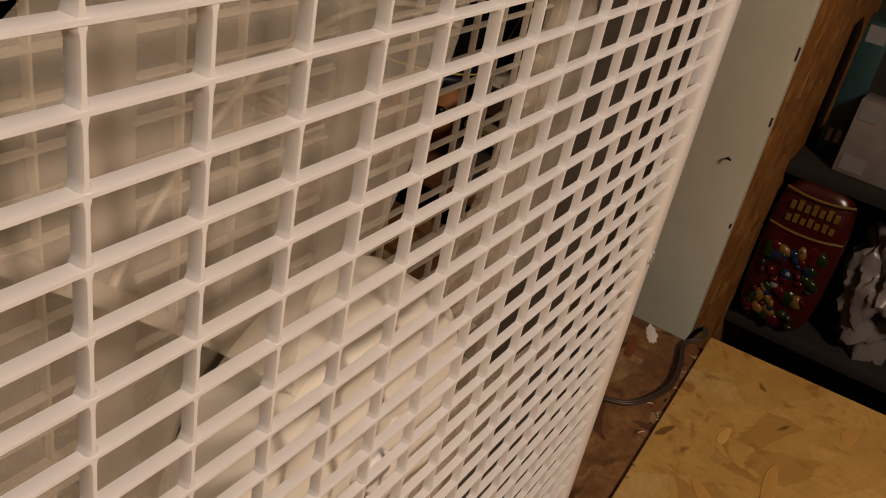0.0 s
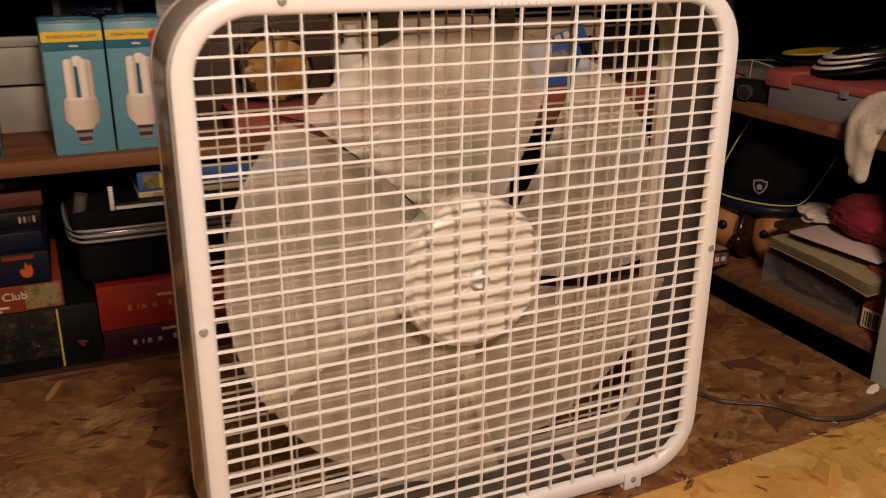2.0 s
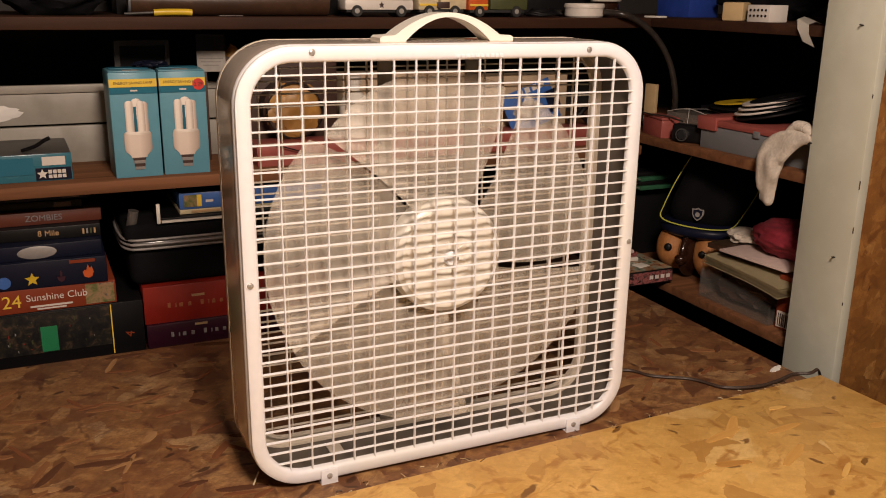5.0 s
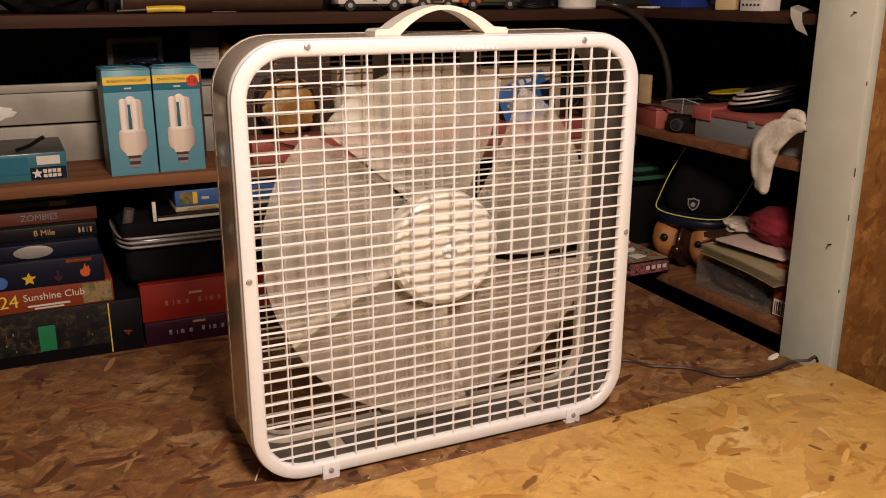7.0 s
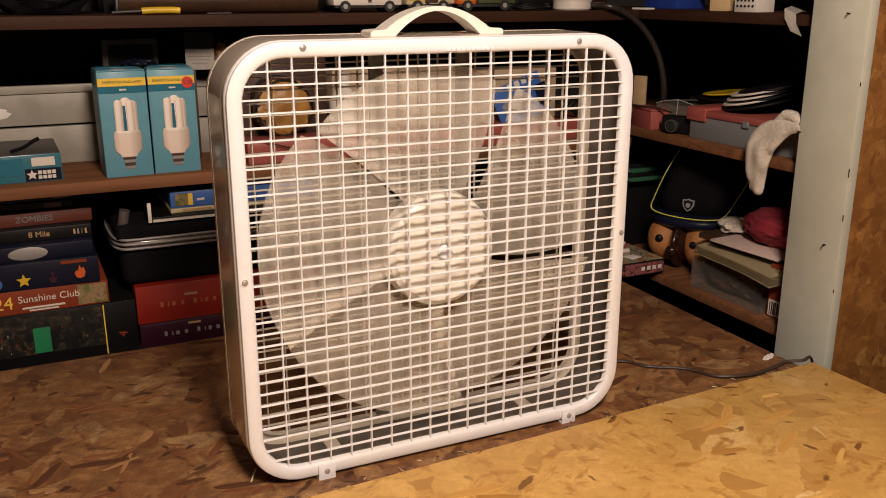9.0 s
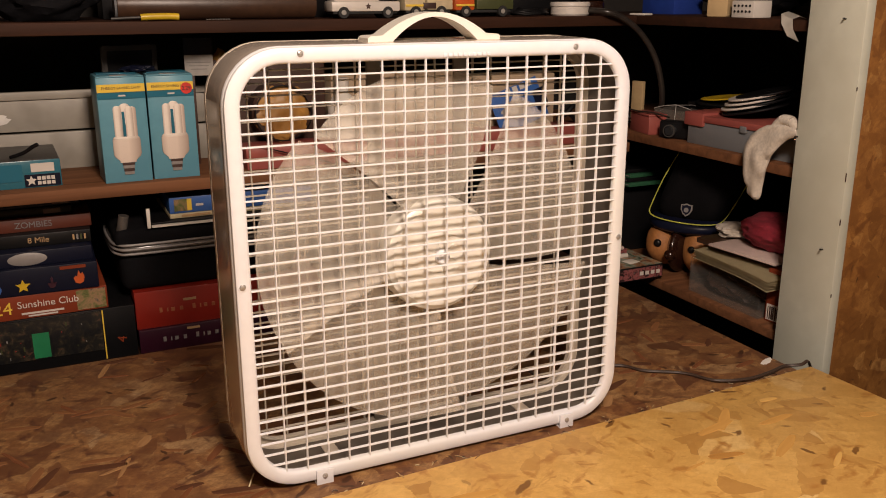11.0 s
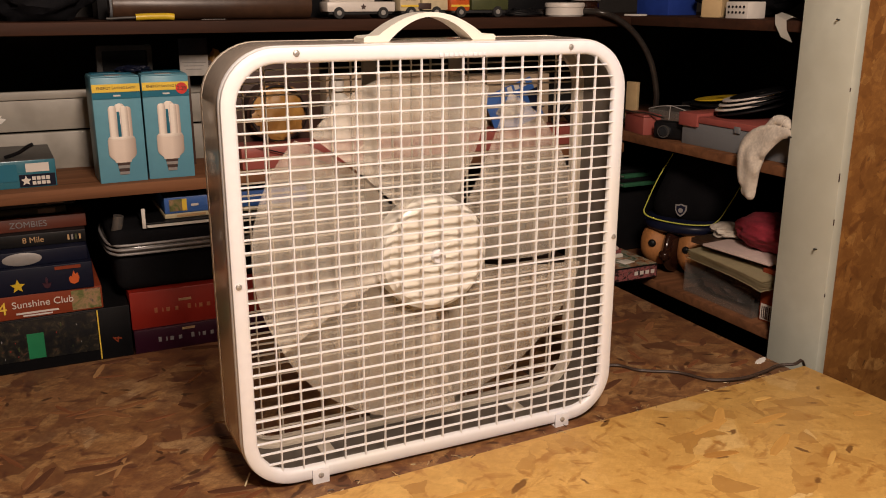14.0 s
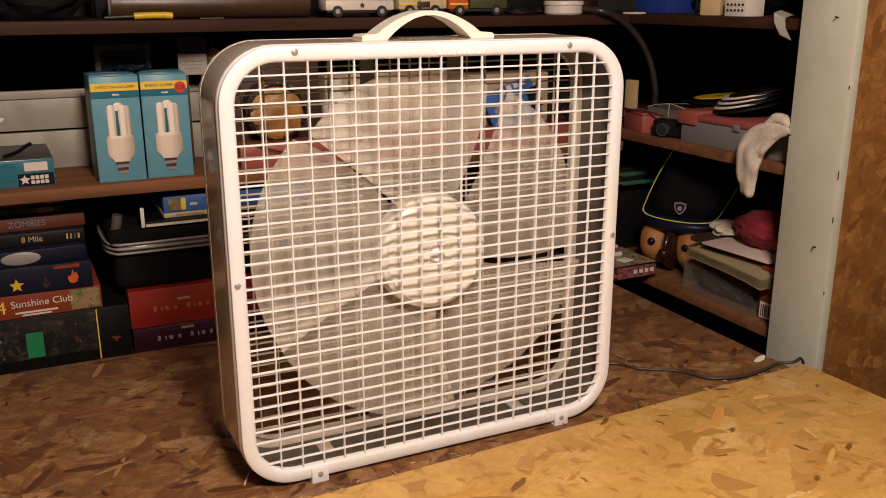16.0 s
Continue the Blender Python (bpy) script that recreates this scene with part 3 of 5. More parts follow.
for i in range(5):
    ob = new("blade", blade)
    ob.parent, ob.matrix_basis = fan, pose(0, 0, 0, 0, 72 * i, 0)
    tagged(ob, "pale plastic blade, see-through to imitate spinning haze")
    rib = new("sweep_arc", SWEEP_ARC)
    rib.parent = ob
# carrying handle
hb = bmesh.new()
outer = [(-0.084, 0.2526), (-0.084, 0.2600), (-0.081, 0.2622), (-0.069, 0.2626)]
for i in range(17):
    u = -1 + 2 * i / 16
    outer.append((0.066 * u, 0.2630 + 0.0250 * (1 - abs(u) ** 2.0)))
outer += [(0.069, 0.2626), (0.081, 0.2622), (0.084, 0.2600), (0.084, 0.2526)]
under = []
for i in range(17):
    u = 1 - 2 * i / 16
    under.append((0.0570 * u, 0.2526 + 0.0302 * (1 - abs(u) ** 2.0)))
ring = outer + under
fr = [hb.verts.new((x - 0.0015, 0.030, z + 0.002)) for x, z in ring]
bk = [hb.verts.new((x - 0.0015, 0.062, z + 0.002)) for x, z in ring]
n_ = len(ring)
for i in range(n_):
    hb.faces.new((fr[i], fr[(i + 1) % n_], bk[(i + 1) % n_], bk[i]))
half_n = len(outer)
for i in range(4, 4 + 16):
    j = half_n + 16 - (i - 4)
    for vs in (fr, bk):
        hb.faces.new((vs[i], vs[i + 1], vs[j - 1], vs[j]))
for vs in (fr, bk):
    hb.faces.new([vs[k] for k in (0, 1, 2, 3, 4)] + [vs[half_n + 16]])
    hb.faces.new([vs[k] for k in (20, 21, 22, 23, 24)] + [vs[half_n]])
part("handle", hb, "fan_hub", fan, "arched cream plastic carrying handle")


def screw_mesh():
    b = lathe([(0, -0.0016), (0.0016, -0.0018), (0.0032, -0.0010), (0.0036, 0.0), (0.0036, 0.002), (0, 0.002)], 16, m=pose(0, 0, 0, -90, 0, 0))
    box(-0.0024, 0.0024, -0.0021, -0.0016, -0.0004, 0.0004, bm=b)
    box(-0.0004, 0.0004, -0.0021, -0.0016, -0.0024, 0.0024, bm=b)
    return smooth(mesh_of("screw", b, "steel"))


screw = screw_mesh()
for x, z in ((-0.173, 0.2490), (0.171, 0.2480), (-0.2495, 0.0), (0.2495, 0.0)):
    ob = new("screw", screw)
    ob.parent, ob.matrix_basis = fan, pose(x, 0.0, z)
    part("screw_recess", lathe([(0.0037, 0.0), (0.0046, 0.0), (0.0050, 0.0005), (0.0037, 0.0007)], 20, m=pose(x, 0, z, 90, 0, 0)), "fan_white", fan)
for x in (-0.166, 0.178):
    b = box(x - 0.0105, x + 0.0105, -0.0032, 0.0, BENCH - ZC + 0.001, -0.2420, 0.0006)
    box(x - 0.0105, x + 0.0105, -0.0032, 0.016, BENCH - ZC, BENCH - ZC + 0.002, 0.0004, bm=b)
    foot = part("foot", b, "fan_white", fan, "small cream bracket foot with a screw")
    ob = new("screw", screw)
    ob.parent, ob.matrix_basis = foot, pose(x, -0.0032, -0.2500)
for x in (-0.15, 0.15):
    part("rear_foot", box(x - 0.012, x + 0.012, 0.074, 0.094, BENCH - ZC, -0.2546, 0.001), "fan_rear", fan)
# raised letter strip in the top border, and the corner clips seen inside
for i in range(10):
    part("raised_mark", box(-0.006 + i * 0.0062, -0.0018 + i * 0.0062, -0.0009, 0.0, 0.2412, 0.2450, 0.0003), "fan_white", fan)
for x in (-0.14, 0.14):
    part("clip", box(x - 0.009, x + 0.009, 0.045, 0.075, -0.2514, -0.2490, 0.0006), "fan_rear", fan)

# power cord over the bench, up to the post
cord = thing("extension_lead", "thin dark brown twin power cord lying across the bench", "lead")
CZ = BENCH + 0.0028
cord_line = [(0.18, 0.103, 0.05), (0.23, 0.130, 0.02), (0.30, 0.150, CZ), (0.365, 0.133, CZ), (0.388, 0.100, CZ), (0.438, 0.066, CZ), (0.462, 0.022, CZ + 0.001), (0.508, 0.002, CZ + 0.003), (0.555, 0.006, CZ + 0.003), (0.596, 0.016, CZ + 0.002), (0.618, 0.004, CZ + 0.005), (0.642, 0.010, CZ + 0.003), (0.668, 0.026, -0.03), (0.680, 0.040, -0.16), (0.682, 0.045, -0.4)]
part("cable", tube(cord_line, 0.0017), "cord", cord)
part("cable", tube([(x + 0.0008, y + 0.0028, z + 0.0003) for x, y, z in cord_line], 0.0017), "cord", cord)

# ---- ceiling bulb ----
bulb = thing("globe_lamp", "glowing round globe lamp on the ceiling", "lamp", pose(*LAMP))
part("globe", lathe([(0, -0.125), (0.05, -0.115), (0.095, -0.082), (0.121, -0.03), (0.124, 0.01), (0.105, 0.066), (0.06, 0.105), (0.045, 0.12), (0, 0.12)], 32), "bulb", bulb).visible_shadow = False
part("holder", lathe([(0, 0.118), (0.050, 0.12), (0.055, 0.16), (0.07, 0.19), (0.075, 1.65 - LAMP[2]), (0, 1.65 - LAMP[2])], 24), "post_paint", bulb)


# ---- boxes and books ----
def card_box(name, label, category, x0, x1, y0, y1, z0, z1, mat, turn=0.0, front="", group="", lid=""):
    """A carton with its front towards -y, turned a little about its middle."""
    t = thing(name, label, category, pose((x0 + x1) / 2, (y0 + y1) / 2, z0, 0, 0, turn), group)
    w, d, h = (x1 - x0) / 2, (y1 - y0) / 2, z1 - z0
    t["half"] = (w, d, h)
    part("body", box(-w, w, -d, d, 0, h, 0.0012), mat, t)
    if front:
        part("front_print", box(-w + 0.002, w - 0.002, -d - 0.0008, -d + 0.001, 0.002, h - 0.002), front, t, soft=False)
    if lid:
        part("lid", box(-w - 0.001, w + 0.001, -d - 0.001, d + 0.001, h * 0.55, h + 0.001, 0.0012), lid, t)
    return t


def on_front(t, x0, x1, z0, z1, mat, name="print", proud=0.0012, bevel=0.0):
    """A printed patch on the front of a carton; x from its left edge, z from its base."""
    w, d, h = t["half"]
    return part(name, box(-w + x0, -w + x1, -d - proud, -d + 0.0005, z0, z1, bevel), mat, t, soft=False)


def front_text(t, body, size, x, z, mat, proud=0.0014):
    w, d, h = t["half"]
    return text(body, size, mat, t, pose(-w + x, -d - proud, z, 90, 0, 0))


# ---- back shelving, lower level ----
LOW, MID, TOP = -0.027, 0.279, 0.541
rnd = random.Random(4)

puzzle = card_box("puzzle_box", "large dark puzzle box with a green sticker on its side", "puzzle box", -0.62, -0.313, 0.612, 0.84, LOW, 0.066, "black", 0.0, "", "boxes stacked on the back shelf")
# art stops above the foot; the black strip stands for the shadowed gap
on_front(puzzle, 0.0, 0.252, 0.020, 0.090, "puzzle_art", "art_panel")
on_front(puzzle, 0.2535, 0.2555, 0.002, 0.091, "yellow_print", "stripe")
sticker_ = on_front(puzzle, 0.142, 0.168, 0.022, 0.066, "green_sticker", "sticker", 0.002)
front_text(puzzle, "4", 0.022, 0.283, 0.034, "orange_card").rotation_euler = Euler((radians(90), radians(-80), 0))
for i in range(22):
    x = rnd.uniform(0.09, 0.24)
    z = rnd.uniform(0.022, 0.078)
    s = rnd.uniform(0.0008, 0.0022)
    if not 0.13 < x < 0.18:
        on_front(puzzle, x, x + s, z, z + s * rnd.uniform(0.8, 4), rnd.choice(["red_card", "grey_print", "toy_green", "toy_green"]), "art_fleck", 0.0018)

sunny = card_box("puzzle_box", "orange puzzle box with cartoon lettering and a photo", "puzzle box", -0.63, -0.355, 0.613, 0.80, 0.0665, 0.1065, "orange_card", 0.8, "", "boxes stacked on the back shelf")
on_front(sunny, 0.226, 0.272, 0.003, 0.037, "photo_art", "photo_panel")
front_text(sunny, "24", 0.030, 0.113, 0.020, "yellow_print")
front_text(sunny, "Sunshine Club", 0.0165, 0.182, 0.024, "white_print")
on_front(sunny, 0.140, 0.205, 0.0075, 0.0105, "white_print", "small_print_bar")
on_front(sunny, 0.150, 0.195, 0.0030, 0.0055, "white_print", "small_print_bar")

navy = card_box("game_box", "navy game box with star and flame emblems", "game box", -0.63, -0.364, 0.612, 0.80, 0.107, 0.152, "navy", -0.6, "", "boxes stacked on the back shelf")


def emblem(parent, m, pts, mat, name, depth=0.0012):
    b = bmesh.new()
    f = [b.verts.new((x, -depth, z)) for x, z in pts]
    k = [b.verts.new((x, 0.0005, z)) for x, z in pts]
    c0, c1 = b.verts.new((0, -depth, 0)), b.verts.new((0, 0.0005, 0))
    n = len(pts)
    for i in range(n):
        j = (i + 1) % n
        b.faces.new((f[i], f[j], c0))
        b.faces.new((k[i], k[j], c1))
        b.faces.new((f[i], f[j], k[j], k[i]))
    ob = part(name, b, mat, parent, soft=False)
    ob.matrix_basis = m
    return ob


star = [((0.0115 if i % 2 == 0 else 0.0052) * math.sin(i * math.pi / 5), (0.0115 if i % 2 == 0 else 0.0052) * math.cos(i * math.pi / 5)) for i in range(10)]
flame = [(0, 0.013), (0.003, 0.006), (0.006, 0.009), (0.0085, 0.0), (0.006, -0.008), (0, -0.0105), (-0.006, -0.008), (-0.0085, 0.0), (-0.005, 0.004), (-0.003, 0.002)]
disc = [(0.010 * math.cos(a * math.pi / 9), 0.010 * math.sin(a * math.pi / 9)) for a in range(18)]
anchor = [(0.0, 0.010), (0.002, 0.006), (0.0015, -0.003), (0.007, 0.0), (0.004, -0.008), (0, -0.010), (-0.004, -0.008), (-0.007, 0.0), (-0.0015, -0.003), (-0.002, 0.006)]
NW, ND, NH = navy["half"]
emblem(navy, pose(NW - 0.116, -ND, 0.016), star, "yellow", "star_emblem")
emblem(navy, pose(NW - 0.072, -ND, 0.017), anchor, "purple_card", "anchor_emblem")
emblem(navy, pose(NW - 0.030, -ND, 0.020), flame, "toy_red", "flame_emblem")
emblem(navy, pose(NW - 0.158, -ND, 0.014), disc, "blue_card", "round_emblem")
on_front(navy, 2 * NW - 0.058, 2 * NW - 0.018, 0.037, 0.0425, "orange_card", "small_print_bar")

game = card_box("game_box", "dark blue game box with a grey oval emblem", "game box", -0.62, -0.371, 0.624, 0.79, 0.1525, 0.177, "navy", 1.0, "", "boxes stacked on the back shelf")
b = lathe([(0, 0.0), (0.028, 0.0), (0.030, 0.0006), (0.028, 0.0012), (0, 0.0012)], 30, m=pose(0, 0, 0, 90, 0, 0))
b.transform(Matrix.Diagonal((1, 1, 0.36, 1)))
ob = part("oval_emblem", b, "grey_print", game)
ob.matrix_basis = pose(game["half"][0] - 0.10, -game["half"][1] + 0.0004, 0.012)
mile = card_box("book", "black book with pale yellow spine lettering", "book", -0.60, -0.366, 0.652, 0.80, 0.1775, 0.199, "black", -1.2, "", "boxes stacked on the back shelf")
front_text(mile, "8 Mile", 0.0135, 0.152, 0.011, "gold")
for i in range(4):
    on_front(mile, 0.205 + i * 0.006, 0.208 + i * 0.006, 0.006, 0.015, ["gold", "grey_print", "toy_green", "gold"][i], "print_mark")
zomb = card_box("book", "orange-red book with grey spine lettering, darkened for the shelf's shade", "book", -0.61, -0.364, 0.672, 0.82, 0.1995, 0.221, "shaded_red", 0.6, "", "boxes stacked on the back shelf")
front_text(zomb, "ZOMBIES", 0.0145, 0.155, 0.011, "grey_box")
for dx, zz, hh, mt in ((-0.39, 0.2215, 0.014, "black"), (-0.378, 0.236, 0.011, "navy")):
    bk = card_box("book", "thin dark book lying on top of the stack", "book", -0.59, dx, 0.69, 0.82, zz, zz + hh, mt, rnd.uniform(-2, 2), "", "boxes stacked on the back shelf")
    on_front(bk, bk["half"][0] * 2 - 0.045, bk["half"][0] * 2 - 0.018, 0.003, hh - 0.003, "purple_card", "print_mark")

for z0, z1, mt, lab in ((LOW, 0.0155, "purple_card", "dark purple glossy carton with pale title print"), (0.016, 0.084, "red_card", "red glossy carton with faint gold title print")):
    c = card_box("carton", lab, "carton", -0.310, 0.02, 0.612 + (0.004 if mt == "red_card" else 0), 0.84, z0, z1, mt, -0.5 if mt == "red_card" else 0.3, "", "glossy cartons on the back shelf")
    zt = 0.020 if mt == "purple_card" else 0.030
    x = 0.040
    for i, wd in enumerate((0.010, 0.004, 0.012, 0.011, 0.0, 0.010, 0.004, 0.011, 0.011)):
        if wd:
            on_front(c, x, x + wd * 0.5, zt - 0.0025, zt + (0.0060 if i in (0, 5) else 0.0042), "title_gold" if mt == "red_card" else "grey_print", "title_bar")
        x += wd + 0.003 if wd else 0.008
    on_front(c, 0.082, 0.104, zt + 0.014, zt + 0.018, "gold", "small_print_bar")

case = thing("zip_case", "black cloth zip case with a grey zipped rim", "bag", pose(-0.172, 0.73, 0.0845))
part("body", box(-0.155, 0.155, -0.105, 0.105, 0.0, 0.072, 0.018, seg=4), "black_cloth", case)
part("upper_shell", box(-0.160, 0.160, -0.110, 0.110, 0.0735, 0.112, 0.014, seg=4), "black_cloth", case)
for zz in (0.070, 0.078, 0.086):
    loop = [(-0.163 + 0.02, 0.10, zz), (-0.165, 0.05, zz), (-0.165, -0.06, zz), (-0.155, -0.103, zz), (-0.125, -0.114, zz), (0.0, -0.1145, zz), (0.12, -0.114, zz), (0.158, -0.10, zz)]
    part("zip_rim", tube(loop, 0.0023, 8), "grey_print", case)
part("clear_rim", tube([(-0.146, 0.09, 0.0775), (-0.157, 0.05, 0.0775), (-0.157, -0.055, 0.0775), (-0.148, -0.094, 0.0775), (-0.122, -0.1055, 0.0775), (0.0, -0.106, 0.0775), (0.12, -0.1055, 0.0775), (0.150, -0.094, 0.0775)], 0.0085, 12), "clear_rim", case, "smoky clear plastic rim")
part("corner_guard", tube([(-0.150, -0.085, 0.094), (-0.145, -0.092, 0.115), (-0.141, -0.094, 0.135)], 0.009, 12), "clear_rim", case)
folder = thing("folder", "black folder with white edges on the zip case", "folder", pose(-0.15, 0.70, 0.1975))
part("cover", box(-0.125, 0.13, -0.08, 0.08, 0.004, 0.0075, 0.0008), "black", folder)
part("pages", box(-0.120, 0.128, -0.085, 0.078, 0.0, 0.0036, 0.0004), "paper", folder)
part("white_edge", box(-0.128, -0.122, -0.086, -0.080, 0.0, 0.034, 0.0006), "paper", folder)
yb = card_box("book", "thin book with cream pages and yellow spine", "book", -0.238, 0.010, 0.635, 0.79, 0.2055, 0.2135, "cream_paper", 0.6, "", "books on the zip case")
on_front(yb, 0.02, 0.07, 0.002, 0.006, "gold", "print_mark")
bb = card_box("book", "blue book with a small colourful picture on its spine", "book", -0.236, 0.020, 0.634, 0.79, 0.214, 0.2425, "blue_card", -0.4, "", "books on the zip case")
on_front(bb, 0.008, 0.030, 0.004, 0.025, "photo_art", "picture")
on_front(bb, 0.030, 0.038, 0.004, 0.025, "yellow_print", "picture")
on_front(bb, 0.045, 0.058, 0.011, 0.015, "white_print", "print_mark")

# ---- back shelving, middle level ----
siding = thing("siding_offcut", "grey-white lap siding boards leaning at the back", "siding")
for z0, z1, yy in ((MID, 0.346, 0.800), (0.349, 0.404, 0.806), (0.4045, 0.419, 0.801)):
    part("board", box(-0.95, 0.62, yy, yy + 0.012, z0, z1, 0.0018), "siding", siding)
pb = blob(0.030, 0.0012, 0.012, 0.35, 2.5, 3, seed=3.0)
ob = part("paint_patch", pb, "siding_patch", siding, "white paint patch")
ob.matrix_basis = pose(-0.505, 0.8055, 0.372)


def lamp_carton(x, y, turn, label, dot):
    t = thing("lamp_carton", label, "carton", pose(x, y, MID, 0, 0, turn), "pair of lamp cartons")
    w, h, d = 0.038, 0.1735, 0.040
    t["half"] = (w, d, h)
    part("body", box(-w, w, -d, d, 0, h, 0.0011), "teal", t)
    part("top_flap", box(-w + 0.001, w - 0.001, -d + 0.001, d - 0.001, h + 0.0003, h + 0.0022, 0.0006), "teal", t)
    part("tuck_flap", box(-w + 0.006, w - 0.006, 0.0, d - 0.006, h + 0.0024, h + 0.0040, 0.0006), "teal_dark", t)
    band = on_front(t, 0.0005, 2 * w - 0.0005, h - 0.0235, h - 0.0105, "yellow_print", "yellow_band")
    on_front(t, 0.0005, 2 * w - 0.0005, h - 0.0345, h - 0.0240, "teal_dark", "dark_band")
    front_text(t, "ENERGY SAVING LAMP", 0.0060, w, h - 0.0170, "ink")
    on_front(t, w - 0.005, w + 0.006, h - 0.0305, h - 0.0280, "white_print", "small_print_bar", 0.0016)
    # the printed lamp in low relief: two bent tubes, a collar and a screw base

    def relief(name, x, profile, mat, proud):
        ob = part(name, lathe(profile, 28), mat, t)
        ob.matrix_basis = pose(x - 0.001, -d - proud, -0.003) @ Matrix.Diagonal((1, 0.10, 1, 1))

    def rod(r, z0, z1):
        return [(0, z0), (r, z0), (r, z1 - r * 0.8), (r * 0.86, z1 - r * 0.4), (r * 0.5, z1 - r * 0.1), (0, z1)]

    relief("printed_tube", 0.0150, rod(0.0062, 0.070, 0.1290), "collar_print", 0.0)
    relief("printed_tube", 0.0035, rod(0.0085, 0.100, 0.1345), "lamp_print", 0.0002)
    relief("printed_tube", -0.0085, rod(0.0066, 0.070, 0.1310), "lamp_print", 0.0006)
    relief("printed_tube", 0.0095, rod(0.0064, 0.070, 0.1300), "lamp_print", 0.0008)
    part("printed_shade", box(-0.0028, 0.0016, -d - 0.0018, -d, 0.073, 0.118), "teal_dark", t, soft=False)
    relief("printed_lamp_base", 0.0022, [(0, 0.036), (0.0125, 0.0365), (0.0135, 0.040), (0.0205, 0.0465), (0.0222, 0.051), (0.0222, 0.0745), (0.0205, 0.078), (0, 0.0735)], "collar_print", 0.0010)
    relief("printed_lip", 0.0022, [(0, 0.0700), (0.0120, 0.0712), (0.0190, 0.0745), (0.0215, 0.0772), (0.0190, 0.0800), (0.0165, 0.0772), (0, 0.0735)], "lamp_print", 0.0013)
    for k in range(4):
        relief("printed_screw_base", 0.0022, [(0, 0.0315 - k * 0.0052), (0.0098 - k * 0.0008, 0.0320 - k * 0.0052), (0.0104 - k * 0.0008, 0.0345 - k * 0.0052), (0.0098 - k * 0.0008, 0.0368 - k * 0.0052), (0, 0.0370 - k * 0.0052)], "grey_print" if k % 2 else "ink", 0.0012)
    part("price_label", box(-0.014, 0.012, -d + 0.010, -d + 0.026, h + 0.0023, h + 0.0027), "grey_pale", t, soft=False)
    if dot:
        part("price_sticker", lathe([(0, 0.0), (0.0095, 0.0), (0.0095, 0.0006), (0, 0.0006)], 28, m=pose(w - 0.012, -d - 0.0015, h - 0.0215, 90, 0, 0)), "red_dot", t, "round red price sticker")
        text("2.29", 0.0085, "ink", t, pose(w - 0.012, -d - 0.0024, h - 0.0215, 90, 0, 0))
    return t


lamp_carton(-0.2995, 0.664, 2.0, "teal lamp carton with a printed energy saving lamp", False)
lamp_carton(-0.2185, 0.668, -1.0, "teal lamp carton with a round red price sticker", True)
tb = card_box("parts_carton", "flat teal carton with a dark top on the shelf", "carton", -0.62, -0.404, 0.640, 0.80, MID, 0.324, "carton_teal", 1.5)
w_, d_, h_ = tb["half"]
part("top_label", box(-w_ + 0.001, w_ - 0.001, -d_ + 0.001, d_ - 0.001, h_ + 0.0002, h_ + 0.0012), "strut_dark", tb, soft=False)
on_front(tb, 0.0, 2 * w_ - 0.058, 0.012, 0.040, "teal_dark", "dark_panel")
on_front(tb, 2 * w_ - 0.045, 2 * w_ - 0.010, 0.026, 0.040, "white_print", "white_label")
on_front(tb, 2 * w_ - 0.056, 2 * w_ - 0.002, 0.002, 0.022, "navy", "dark_panel", 0.0014)
emblem(tb, pose(w_ - 0.046, -d_ - 0.0008, 0.012), [(p[0] * 0.75, p[1] * 0.75) for p in star], "white_print", "burst_emblem")
for i in range(4):
    on_front(tb, 2 * w_ - 0.037 + i * 0.007, 2 * w_ - 0.0315 + i * 0.007, 0.0125, 0.0185, "white_print", "print_bar", 0.002)
    on_front(tb, 2 * w_ - 0.037 + i * 0.007, 2 * w_ - 0.0315 + i * 0.007, 0.0050, 0.0105, "white_print", "print_bar", 0.002)
solid("black_rod", tube([(-0.475, 0.665, 0.3275), (-0.455, 0.655, 0.335), (-0.440, 0.648, 0.345), (-0.432, 0.645, 0.349)], 0.0032), "black", "short black rod lying on the teal carton", "rod")

fr = thing("small_frame", "small dark picture frame standing behind the cartons", "picture frame", pose(-0.268, 0.775, MID + 0.032, 6, 0, 8))
part("frame", rr_sweep([(0, 0.0), (0, 0.008), (0.009, 0.008), (0.009, -0.001)], 0.048, 0.062, 0.004, m=pose(0, 0, 0.125), n=3), "strut_dark", fr)
part("picture", box(-0.041, 0.041, 0.002, 0.006, 0.068, 0.182), "black", fr)
part("stand", box(-0.01, 0.01, 0.004, 0.010, -0.032, 0.07), "black", fr)
bkl = thing("booklet", "white and blue booklet standing on end", "booklet", pose(-0.150, 0.742, MID, 3, 0, -10))
part("page", box(-0.024, 0.026, 0, 0.004, 0.163, 0.228, 0.0004), "grey_pale", bkl)
part("blue_panel", box(-0.024, 0.026, -0.0008, 0.0042, 0.200, 0.229), "navy", bkl, soft=False)
for i in range(3):
    part("print_bar", box(-0.020 + 0.003 * i, 0.022 - 0.004 * i, -0.0008, 0.001, 0.186 - i * 0.006, 0.1875 - i * 0.006), "grey_print", bkl, soft=False)
part("prop", box(-0.024, -0.008, -0.0005, 0.012, 0, 0.1629, 0.0004), "dark_toy", bkl, "dark card prop under the page")
solid("orange_figurine", blob(0.014, 0.012, 0.026, 0.2, 2.0, 3, m=pose(-0.110, 0.745, 0.462)), "amber", "small orange ornament on the dark carton", "ornament")
